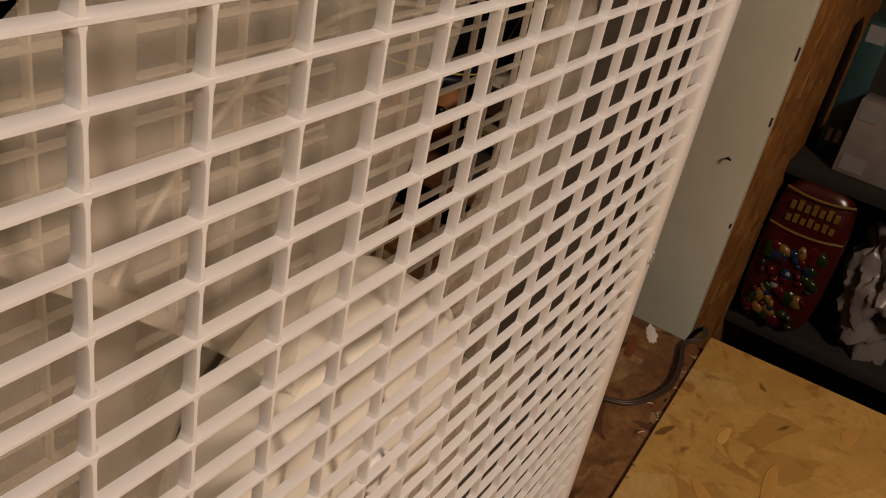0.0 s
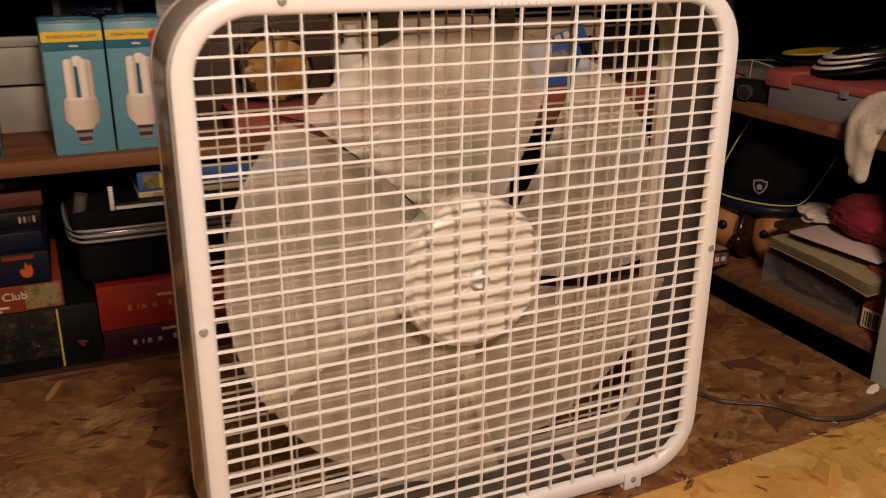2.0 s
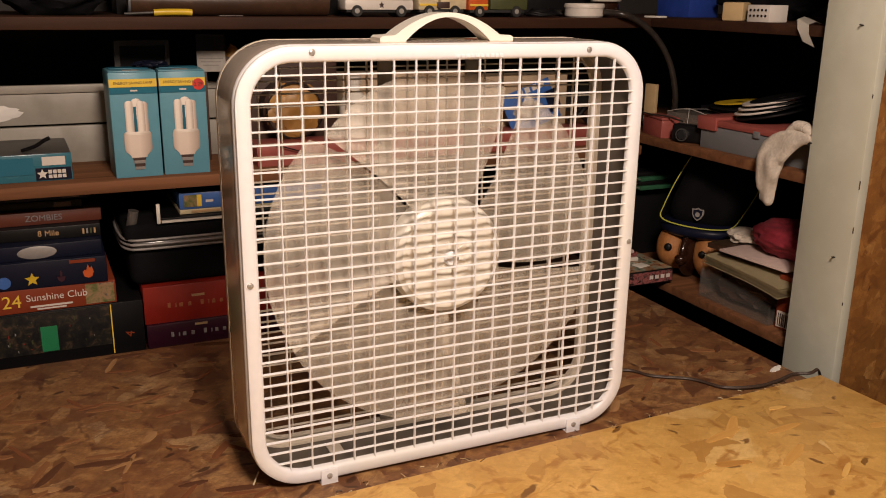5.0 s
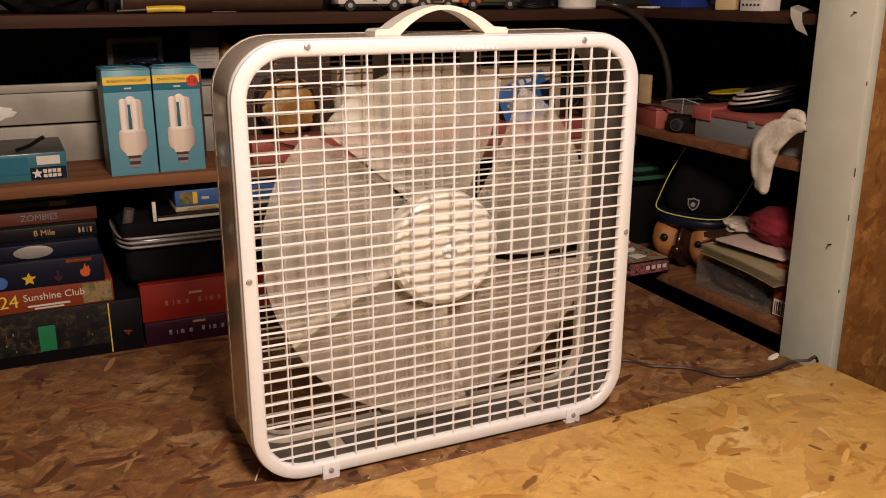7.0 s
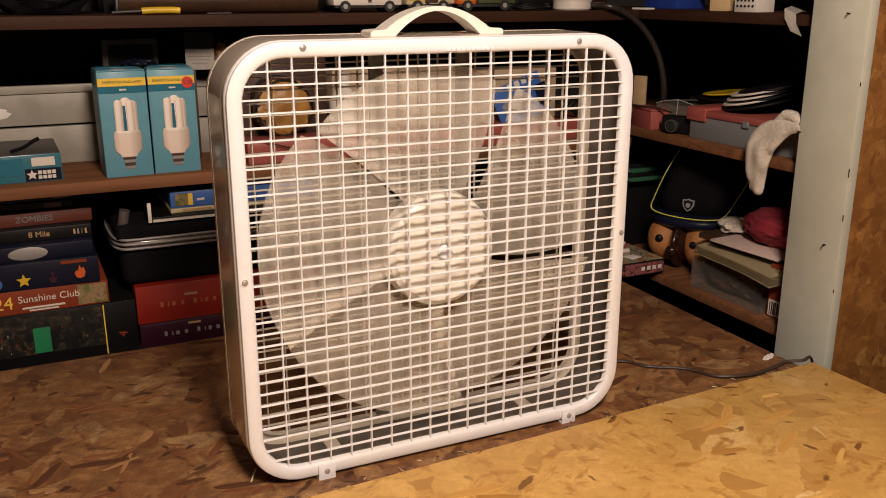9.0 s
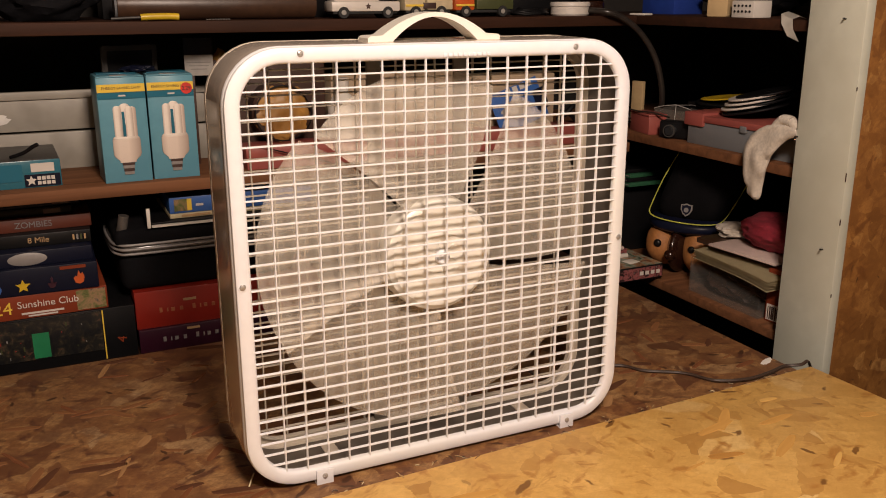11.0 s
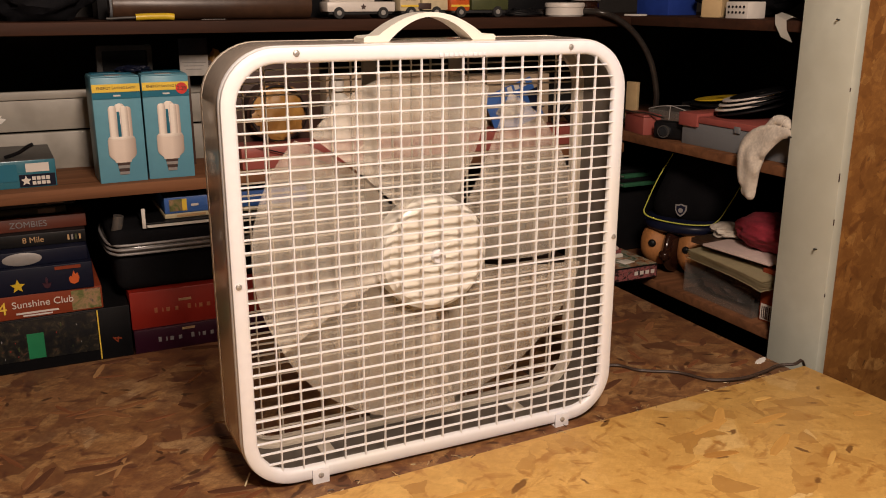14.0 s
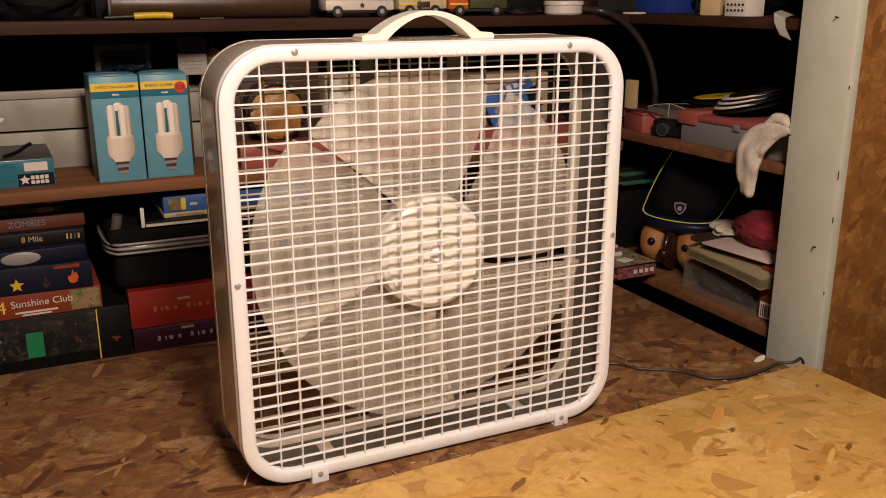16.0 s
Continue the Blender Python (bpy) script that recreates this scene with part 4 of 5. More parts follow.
card_box("dark_carton", "dark brown carton at the back of the shelf", "carton", -0.128, 0.085, 0.735, 0.795, MID, 0.468, "dark_toy", 0.0)

card_box("storage_box", "long dusty red plastic storage box on the shelf", "storage box", -0.095, 0.250, 0.640, 0.715, MID, 0.317, "pink_box", 0.0, "", "dusty red storage boxes", "pink_box")
card_box("storage_box", "long dusty red plastic storage box on the shelf", "storage box", 0.258, 0.640, 0.645, 0.720, MID, 0.315, "pink_box", 0.4, "", "dusty red storage boxes", "pink_box")
jar = thing("tin", "round amber tin with a black wire loop, on its side", "tin", pose(-0.014, 0.695, 0.3725))
part("drum", lathe([(0, -0.05), (0.052, -0.05), (0.055, -0.046), (0.055, 0.0), (0.050, 0.004), (0.0, 0.001)], 40, m=pose(0, 0, 0, 90, 0, 0)), "dark_toy", jar)
part("filling", blob(0.048, 0.010, 0.048, 0.3, 3.0, 4, m=pose(0, -0.002, 0)), "amber", jar, "lumpy amber contents")
part("wire", tube([(0.052 * math.cos(a * 0.55), -0.012 - 0.001 * a, 0.050 * math.sin(a * 0.55)) for a in range(13)], 0.0014, 6), "black", jar)
jug = thing("jug", "greyish white plastic jug on the red box", "jug", pose(0.105, 0.690, 0.3175))
part("body", lathe([(0, 0), (0.026, 0), (0.029, 0.004), (0.029, 0.060), (0.020, 0.078), (0.011, 0.086), (0.011, 0.1), (0, 0.1)], 28), "paper", jug)
part("cap", lathe([(0, 0.1), (0.0125, 0.1), (0.0125, 0.114), (0, 0.115)], 20), "white_print", jug)
pk = thing("blister_pack", "tilted blue card pack with a clear blister", "pack", pose(0.505, 0.690, 0.328, -12, -18, 5))
part("card", box(-0.062, 0.062, 0, 0.002, -0.010, 0.076, 0.0006), "blue_card", pk)
part("blister", blob(0.040, 0.010, 0.026, 0.12, 2.5, 4, m=pose(-0.012, -0.002, 0.032)), "clear", pk, "clear plastic blister")
part("filling", blob(0.030, 0.006, 0.018, 0.3, 3, 4, m=pose(-0.014, -0.001, 0.030)), "grey_print", pk)
for i in range(4):
    part("print_bar", box(-0.020 + 0.018 * i, -0.008 + 0.018 * i, -0.0008, 0.001, 0.062, 0.074), "white_print", pk, soft=False)
part("flap", box(0.040, 0.070, -0.0006, 0.001, 0.005, 0.050), "navy", pk, soft=False)
solid("scissors", tube([(0.585, 0.69, 0.324), (0.60, 0.68, 0.338), (0.615, 0.68, 0.352), (0.63, 0.685, 0.358)], 0.006, 8, bm=tube([(0.59, 0.69, 0.350), (0.61, 0.68, 0.338), (0.625, 0.68, 0.324)], 0.006, 8)), "black", "black handled scissors on the red box", "scissors")

# ---- back shelving, top level ----
tubey = thing("cardboard_tube", "long brown cardboard tube lying on the top shelf", "tube", pose(-0.12, 0.672, TOP + 0.0245, 0, 90, 0))
part("wall", lathe([(0.0, -0.168), (0.024, -0.168), (0.0245, -0.166), (0.0245, 0.166), (0.024, 0.168), (0, 0.168)], 28), "bark", tubey)
part("end_cap", lathe([(0, -0.172), (0.020, -0.172), (0.022, -0.1685), (0, -0.1685)], 24), "grey_box", tubey)
tool = thing("hand_tool", "hand tool with a yellow plastic handle", "tool", pose(-0.226, 0.630, TOP + 0.006))
part("handle", tube([(-0.030, 0, 0), (-0.01, 0, 0.001), (0.02, 0.001, 0.001), (0.031, 0.001, 0)], 0.0055), "yellow", tool)
part("shaft", tube([(-0.030, 0, 0), (-0.075, 0.004, -0.002)], 0.0022), "strut_dark", tool)
solid("dark_bag", blob(0.085, 0.06, 0.045, 0.25, 2.0, 4, m=pose(-0.395, 0.70, TOP + 0.042), flat=-0.042), "black_cloth", "dark crumpled bag on the top shelf", "bag")
solid("dark_bag", blob(0.075, 0.06, 0.05, 0.25, 2.0, 4, m=pose(-0.56, 0.71, TOP + 0.047), flat=-0.047, seed=7), "dark_toy", "dark brown crumpled bag on the top shelf", "bag")
chain = bmesh.new()
for i in range(9):
    lathe([(0.0016, -0.0008), (0.0024, 0), (0.0016, 0.0008)], 8, bm=chain, m=pose(-0.150 + i * 0.0045, 0.624, TOP + 0.0016, 0, 0, 0))
solid("bead_chain", chain, "steel", "short silver bead chain on the shelf edge", "chain")


def wheel_mesh():
    return smooth(mesh_of("wheel", lathe([(0, -0.004), (0.0045, -0.004), (0.005, -0.0045), (0.0095, -0.0045), (0.0105, -0.003), (0.0105, 0.003), (0.0095, 0.0045), (0.005, 0.0045), (0.0045, 0.004), (0, 0.004)], 24), "rubber"))


def rim_mesh():
    return smooth(mesh_of("rim", lathe([(0, -0.0052), (0.0042, -0.0050), (0.0048, -0.0041), (0, -0.0041)], 16), "steel"))


WHEEL, RIM = wheel_mesh(), rim_mesh()


def toy(label, x0, length, y, cab_col, bed_col, kind):
    t = thing("toy_truck", label, "toy", pose(x0 + length / 2, y, TOP), "toy vehicles")
    L = length / 2
    part("chassis", box(-L + 0.004, L - 0.004, -0.018, 0.018, 0.008, 0.014, 0.001), "rubber", t)
    if kind == "wagon":
        part("lower_body", box(-L, L, -0.023, 0.023, 0.012, 0.030, 0.003), cab_col, t)
        cab = part("cabin", box(-L + 0.004, L - 0.038, -0.021, 0.021, 0.029, 0.052, 0.004), cab_col, t)
        for wx in (-L + 0.010, -L + 0.038, -L + 0.062):
            part("window", box(wx, wx + 0.020, -0.0216, 0.0216, 0.033, 0.046, 0.001), "glass", cab)
        emblem(t, pose(-L + 0.068, -0.0232, 0.021), [(p[0] * 0.5, p[1] * 0.5) for p in star], "ink", "star_emblem")
    else:
        part("hood", box(L - 0.055, L, -0.020, 0.020, 0.012, 0.027, 0.003), cab_col, t) if kind == "van" else None
        cab = part("cabin", box(-L, -L + 0.042, -0.021, 0.021, 0.012, 0.050, 0.004), cab_col, t)
        part("window", box(-L + 0.012, -L + 0.032, -0.0216, 0.0216, 0.032, 0.045, 0.001), "glass", cab)
        part("load_bed", box(-L + 0.045, L, -0.022, 0.022, 0.014, 0.046, 0.002), bed_col, t)
        part("grille_strip", box(-L + 0.002, -L + 0.040, -0.0226, -0.020, 0.020, 0.024, 0.0004), "yellow_print", t)
    if kind == "lorry" and bed_col == "toy_cream":
        part("green_stripe", box(-L + 0.004, L - 0.010, -0.0227, -0.021, 0.036, 0.042, 0.0004), "green_sticker", t)
        part("hatch", box(-0.012, 0.014, -0.0227, -0.021, 0.016, 0.027, 0.0004), "ink", t)
    for wx in (-L + 0.022, L - 0.024):
        for s in (-1, 1):
            ob = new("wheel", WHEEL)
            ob.parent, ob.matrix_basis = t, pose(wx, s * 0.0195, 0.0106, 90 if s > 0 else 90, 0, 0)
            rm = new("rim", RIM)
            rm.parent, rm.matrix_basis = ob, pose(0, 0, 0, 0 if s > 0 else 180, 0, 0)
    return t


toy("white toy off-road wagon with a blue star badge", 0.066, 0.130, 0.640, "white_print", "white_print", "wagon")
toy("cream toy lorry on the top shelf", 0.212, 0.098, 0.655, "toy_cream", "toy_cream", "lorry")
toy("orange toy lorry with an olive load bed", 0.312, 0.125, 0.648, "toy_red", "toy_green", "lorry")
pile = thing("cable_pile", "tangle of thin black cable on the top shelf", "cable", pose(0.487, 0.650, TOP + 0.0026))
for i in range(5):
    pts = [((0.040 - 0.004 * i) * math.cos(a * 0.7 + i), (0.024 - 0.002 * i) * math.sin(a * 0.7 + i), 0.0022 * i + 0.004 * abs(math.sin(a + i))) for a in range(12)]
    part("loop", tube(pts, 0.0022, 6), "black", pile)
tin = thing("round_tub", "round white plastic tub with a lid", "tub", pose(0.583, 0.652, TOP))
part("tub", lathe([(0, 0), (0.036, 0), (0.039, 0.003), (0.039, 0.018), (0, 0.018)], 40), "white_print", tin)
part("lid", lathe([(0, 0.0185), (0.0405, 0.0185), (0.0410, 0.024), (0.039, 0.027), (0, 0.0275)], 40), "white_print", tin)
jar_ = thing("lidded_jar", "dark brown glossy jar with a white lid", "jar", pose(0.648, 0.672, TOP))
part("glass_body", lathe([(0, 0), (0.024, 0), (0.027, 0.004), (0.027, 0.026), (0.022, 0.031), (0, 0.031)], 32), "plush_gloss", jar_)
part("lid", lathe([(0, 0.0312), (0.030, 0.0312), (0.034, 0.036), (0.034, 0.060), (0.030, 0.064), (0, 0.065)], 32), "white_print", jar_)
hose = solid("hose", tube([(0.56, 0.72, TOP + 0.007), (0.60, 0.65, TOP + 0.010), (0.630, 0.594, 0.549), (0.666, 0.590, 0.538), (0.7025, 0.590, 0.517), (0.733, 0.590, 0.489), (0.7576, 0.590, 0.454), (0.772, 0.590, 0.419), (0.7825, 0.592, 0.383), (0.790, 0.60, 0.354)], 0.0062), "hose_rubber", "black rubber hose curving down from the top shelf", "hose")
card_box("blue_tray", "blue plastic tray on the top shelf", "tray", 0.832, 0.915, 0.64, 0.74, TOP, TOP + 0.040, "blue_plastic", 4.0)
card_box("white_card", "small white card on the shelf edge", "card", 0.724, 0.750, 0.60, 0.64, TOP, TOP + 0.004, "paper", 12.0)
for sx in (-0.30, -0.05, 0.30, 0.50):
    card_box("dark_carton", "dark carton at the back of the top shelf", "carton", sx, sx + 0.17, 0.76, 0.92, TOP, TOP + 0.09 + 0.02 * rnd.random(), "black", rnd.uniform(-4, 4), "", "dark cartons on the top shelf")

solid("loose_wire", tube([(-0.07, 0.632, 0.322), (-0.04, 0.630, 0.312), (0.0, 0.631, 0.300), (0.03, 0.634, 0.292), (0.06, 0.636, 0.2815)], 0.0012, 6), "black", "thin black wire hanging over the red box", "wire")
solid("cloth_scrap", blob(0.026, 0.016, 0.007, 0.4, 2.5, 4, m=pose(-0.262, 0.680, MID + 0.1815), flat=-0.004, seed=51), "navy", "dark blue cloth scrap on the lamp cartons", "cloth")
cables = thing("cable_bundle", "tangle of black cables on the middle shelf", "cable", pose(0.80, 0.740, 0.3025))
for i in range(6):
    part("loop", tube([((0.045 - 0.005 * i) * math.cos(a * 0.66 + i * 1.3), (0.045 - 0.004 * i) * math.sin(a * 0.66 + i * 1.3), 0.003 + 0.004 * i + 0.008 * abs(math.sin(a * 0.9 + i))) for a in range(13)], 0.0026, 6), "black", cables)

card_box("cardboard_carton", "plain tan cardboard carton behind the red boxes", "carton", 0.095, 0.365, 0.728, 0.795, MID, 0.432, "cardboard", 0.0, "", "tan cartons")
card_box("cardboard_carton", "plain tan cardboard carton behind the blue pack", "carton", 0.372, 0.600, 0.730, 0.795, MID, 0.420, "cardboard", -1.0, "", "tan cartons")


# ---- side shelving, top level ----
def side_box(name, label, category, y0, y1, x0, x1, z0, z1, mat, turn=0.0, group=""):
    """A carton whose front looks towards -x; y0 is its far end."""
    t = thing(name, label, category, pose((x0 + x1) / 2, (y0 + y1) / 2, z0, 0, 0, -90 + turn), group)
    w, d, h = abs(y0 - y1) / 2, (x1 - x0) / 2, z1 - z0
    t["half"] = (w, d, h)
    part("body", box(-w, w, -d, d, 0, h, 0.0014), mat, t)
    return t


solid("foam_block", box(-0.022, 0.022, -0.02, 0.02, 0, 0.034, 0.004, m=pose(0.765, 0.415, TOP, 0, 0, 30)), "foam", "tan foam block on the top shelf", "foam")
sb = side_box("power_box", "small white plastic box with round sockets", "socket box", 0.375, 0.322, 0.755, 0.80, TOP, TOP + 0.030, "white_print", 3)
for i in range(5):
    for j in range(2):
        part("socket_hole", lathe([(0, 0), (0.0022, 0), (0.0022, 0.001), (0, 0.001)], 10, m=pose(-0.018 + i * 0.009, -sb["half"][1] - 0.0006, 0.011 + j * 0.010, 90, 0, 0)), "black", sb)
strip = bmesh.new()
ln = [(0.770, 0.222, TOP + 0.004), (0.745, 0.216, TOP + 0.009), (0.722, 0.208, TOP + 0.005), (0.712, 0.196, TOP - 0.010), (0.711, 0.180, TOP - 0.030)]
prev = None
for p in ln:
    cur = [strip.verts.new((p[0], p[1] + s * 0.013, p[2] + s * 0.004)) for s in (1, -1)]
    if prev:
        strip.faces.new((prev[0], prev[1], cur[1], cur[0]))
    prev = cur
bmesh.ops.solidify(strip, geom=strip.faces[:], thickness=0.0008)
solid("paper_strip", strip, "paper", "curled white paper strip hanging over the shelf edge", "paper")
solid("dark_bag", blob(0.06, 0.12, 0.05, 0.3, 2.0, 4, m=pose(0.92, 0.48, TOP + 0.047), flat=-0.047, seed=11), "black_cloth", "dark crumpled bag on the top shelf", "bag")

# ---- side shelving, middle level ----
SM = 0.300
tb2 = side_box("tool_tray", "grey plastic box with a dusty red lid", "storage box", 0.452, 0.185, 0.742, 0.86, SM, SM + 0.044, "grey_box", 2)
w2, d2, h2 = tb2["half"]
part("lid", box(-w2 - 0.002, w2 + 0.002, -d2 - 0.003, d2 + 0.002, h2 + 0.0005, h2 + 0.013, 0.002), "pink_box", tb2, "dusty red lid")
part("lid_corner", box(-w2 - 0.006, -w2 + 0.045, -d2 - 0.006, d2 * 0.4, h2 - 0.008, h2 + 0.018, 0.002), "pink_box", tb2)
part("latch", box(-w2 + 0.14, -w2 + 0.155, -d2 - 0.005, -d2, h2 - 0.006, h2 + 0.006, 0.001), "grey_box", tb2)
for mt, r, dx, dy, dz in (("black", 0.066, 0.0, 0.004, 0.0), ("white_print", 0.058, -0.006, 0.014, 0.006), ("black", 0.057, 0.003, 0.004, 0.0108), ("white_print", 0.058, -0.003, 0.008, 0.0156), ("black", 0.056, 0.005, -0.001, 0.0204), ("white_print", 0.059, -0.001, 0.000, 0.0252), ("black", 0.058, 0.007, -0.010, 0.0300)):
    d = lathe([(0.008, 0.0), (r, 0.0008), (r + 0.001, 0.0024), (r, 0.0042), (0.008, 0.0030)], 40)
    solid("disc", d, mt, "thin %s disc lying in a leaning stack" % ("white" if mt == "white_print" else "black"), "disc", pose(0.818 + dx, 0.345 + dy, SM + 0.073 + dz, -9, -9, 0), "stack of discs")
solid("disc", lathe([(0.008, 0.0), (0.050, 0.0008), (0.051, 0.0022), (0.050, 0.0034), (0.008, 0.0026)], 40), "yellow", "thin yellow disc beside the stack", "disc", pose(0.872, 0.497, SM + 0.0755, -5, -4, 0), "stack of discs")
solid("disc", lathe([(0.008, 0.0), (0.075, 0.0008), (0.076, 0.0022), (0.075, 0.0034), (0.008, 0.0026)], 40), "black", "large black disc under the yellow one", "disc", pose(0.888, 0.490, SM + 0.0672, 0, -3, 0), "stack of discs")
card_box("dark_carton", "dark carton under the yellow disc", "carton", 0.838, 0.960, 0.455, 0.575, SM, SM + 0.064, "black", 3.0)
solid("bottle_cap", lathe([(0, 0), (0.010, 0), (0.0105, 0.002), (0.0105, 0.009), (0.009, 0.011), (0, 0.011)], 24), "blue_plastic", "blue plastic cap on the red lid", "cap", pose(0.815, 0.418, SM + 0.0572))
tray = thing("clear_tray", "folded clear plastic packaging, glints modelled as pale edges", "packaging", pose(0.806, 0.545, SM, 0, 0, 8))
for bx in (box(-0.026, 0.026, -0.060, 0.060, 0, 0.0015), box(-0.026, -0.0245, -0.060, 0.060, 0.0017, 0.050), box(0.0245, 0.026, -0.060, 0.060, 0.0017, 0.050), box(-0.0243, 0.0243, -0.060, -0.0585, 0.0017, 0.050), box(-0.0243, 0.0243, 0.0585, 0.060, 0.0017, 0.050)):
    part("wall", bx, "clear", tray)
# pale grey tubes along the folds stand in for glints on the plastic
part("glint_edge", tube([(-0.026, 0.060, 0.050), (-0.026, 0.0, 0.062), (-0.026, -0.060, 0.050)], 0.0009, 6, steps=2), "grey_pale", tray)
part("glint_edge", tube([(-0.026, 0.0, 0.062), (-0.026, 0.002, 0.030), (-0.026, 0.004, 0.004)], 0.0008, 6, steps=2), "grey_pale", tray)
part("glint_edge", tube([(0.026, 0.060, 0.050), (0.026, 0.0, 0.058), (0.026, -0.060, 0.050)], 0.0008, 6, steps=2), "grey_print", tray)
gadget = thing("pocket_camera", "small glossy black pocket camera with a silver rim", "camera", pose(0.752, 0.497, SM, 0, 0, 24))
part("body", box(-0.014, 0.014, -0.036, 0.036, 0, 0.036, 0.006, seg=3), "black", gadget)
part("lens", lathe([(0, 0.012), (0.008, 0.012), (0.011, 0.009), (0.013, 0.009), (0.013, 0), (0, 0)], 28, m=pose(-0.014, 0.008, 0.017, 0, -90, 0)), "glass", gadget, "glossy dark lens")
part("lens_ring", lathe([(0.0105, 0.0105), (0.0128, 0.0105), (0.0132, 0.007), (0.0105, 0.007)], 28, m=pose(-0.014, 0.008, 0.017, 0, -90, 0)), "strut_dark", gadget)
part("button", lathe([(0, 0.003), (0.004, 0.003), (0.005, 0.001), (0.005, 0), (0, 0)], 16, m=pose(0, -0.02, 0.036)), "steel", gadget)
bowl = side_box("storage_box", "dusty red plastic box with a dark wire across it", "storage box", 0.640, 0.556, 0.735, 0.775, SM, SM + 0.037, "pink_box", -10, "dusty red storage boxes")
part("lid", box(-0.043, 0.043, -0.0215, 0.0215, 0.0372, 0.042, 0.002), "pink_box", bowl)
solid("loose_wire", tube([(0.735, 0.640, SM + 0.045), (0.732, 0.600, SM + 0.0448), (0.736, 0.560, SM + 0.046), (0.748, 0.520, SM + 0.040)], 0.0018, 6), "hose_rubber", "thin black wire lying over the red box", "wire")
side_box("yellow_pad", "yellow printed pad standing on end", "pad", 0.705, 0.674, 0.790, 0.800, SM, SM + 0.098, "foam", 10)

# the sock hanging from a nail in the post
sock = bmesh.new()
path_ = [((0.702, 0.141, 0.3625), 0.005), ((0.7015, 0.158, 0.360), 0.010), ((0.701, 0.182, 0.353), 0.019), ((0.701, 0.207, 0.339), 0.026), ((0.701, 0.2235, 0.317), 0.0305), ((0.701, 0.2275, 0.290), 0.0265), ((0.701, 0.2250, 0.268), 0.021), ((0.701, 0.2225, 0.255), 0.0175), ((0.701, 0.2225, 0.244), 0.0165), ((0.701, 0.223, 0.237), 0.009)]
rings = []
for i, (p, r) in enumerate(path_):
    a, c = Vector(path_[max(0, i - 1)][0]), Vector(path_[min(len(path_) - 1, i + 1)][0])
    d = (c - a).normalized()
    side = d.cross(Vector((1, 0, 0))).normalized()
    ring = []
    for k in range(20):
        an = 2 * math.pi * k / 20
        q = Vector(p) + side * r * math.cos(an) + Vector((1, 0, 0)) * r * 0.34 * math.sin(an)
        q += Vector((0.0035, 0.002, 0.002)) * noise.noise(q * 60) * 2.0
        ring.append(sock.verts.new(q))
    rings.append(ring)
for a, c in zip(rings, rings[1:]):
    for k in range(20):
        sock.faces.new((a[k], a[(k + 1) % 20], c[(k + 1) % 20], c[k]))
sock.faces.new(rings[0])
sock.faces.new(rings[-1][::-1])
bmesh.ops.recalc_face_normals(sock, faces=sock.faces)
bmesh.ops.subdivide_edges(sock, edges=sock.edges[:], cuts=1, use_grid_fill=True, smooth=0.6)
fold = [((0.709, 0.146, 0.366), 0.011), ((0.7095, 0.162, 0.377), 0.014), ((0.7095, 0.180, 0.378), 0.013), ((0.709, 0.194, 0.364), 0.014), ((0.707, 0.204, 0.345), 0.012)]
for (p, r), (q, r2) in zip(fold, fold[1:]):
    tube([p, ((p[0] + q[0]) / 2, (p[1] + q[1]) / 2, (p[2] + q[2]) / 2 + 0.001), q], (r + r2) * 0.36, 14, bm=sock, steps=3)
solid("sock", sock, "cloth_white", "greyish white knitted sock hanging from a nail", "sock")

# ---- side shelving, lower level ----
SL = 0.004
pack = thing("backpack", "child's black backpack with yellow-green piping and brown plush front", "backpack", pose(0.866, 0.545, SL, 0, 0, 30))


def boxy(rx, ry, rz, power, m, flat=None):
    """A rounded mass with flattened sides."""
    b = bmesh.new()
    bmesh.ops.create_icosphere(b, subdivisions=4, radius=1)
    for v in b.verts:
        k = (abs(v.co.x) ** power + abs(v.co.y) ** power + abs(v.co.z) ** power) ** (-1 / power)
        v.co = Vector((v.co.x * k * rx, v.co.y * k * ry, v.co.z * k * rz))
        if flat is not None and v.co.z < flat:
            v.co.z = flat
    return join(b, None, m)


LEAN = Matrix(((1, 0, 0, 0), (0, 1, -0.36, 0.043), (0, 0, 1, 0), (0, 0, 0, 1)))
part("crown", boxy(0.098, 0.084, 0.095, 3.4, LEAN @ pose(0.0, 0, 0.190, 0, 8, 0), -0.09), "black_cloth", pack)
part("brim", boxy(0.110, 0.094, 0.022, 2.6, pose(-0.006, 0.0, 0.106)), "navy", pack, "dark navy brim")
part("piping", tube([(-0.060, -0.085, 0.205), (-0.078, -0.084, 0.165), (-0.095, -0.078, 0.128), (-0.108, -0.050, 0.120), (-0.113, 0.0, 0.119), (-0.109, 0.050, 0.122), (-0.098, 0.077, 0.129), (-0.093, 0.082, 0.150), (-0.080, 0.084, 0.205), (-0.054, 0.083, 0.255)], 0.0014, 8, m=LEAN), "lime", pack, "yellow-green piping")
part("plush_cheek", blob(0.060, 0.040, 0.050, 0.03, 2, 4, m=pose(-0.052, 0.050, 0.058), flat=-0.057), "brown_toy", pack, "tan brown plush cheek")
part("plush_cheek", blob(0.064, 0.042, 0.056, 0.03, 2, 4, m=pose(-0.052, -0.034, 0.055), flat=-0.054), "brown_toy", pack, "tan brown plush cheek")
part("plush_middle", blob(0.066, 0.021, 0.054, 0.04, 2, 4, m=pose(-0.060, 0.011, 0.055), flat=-0.0535), "plush_gloss", pack, "glossy dark brown muzzle")
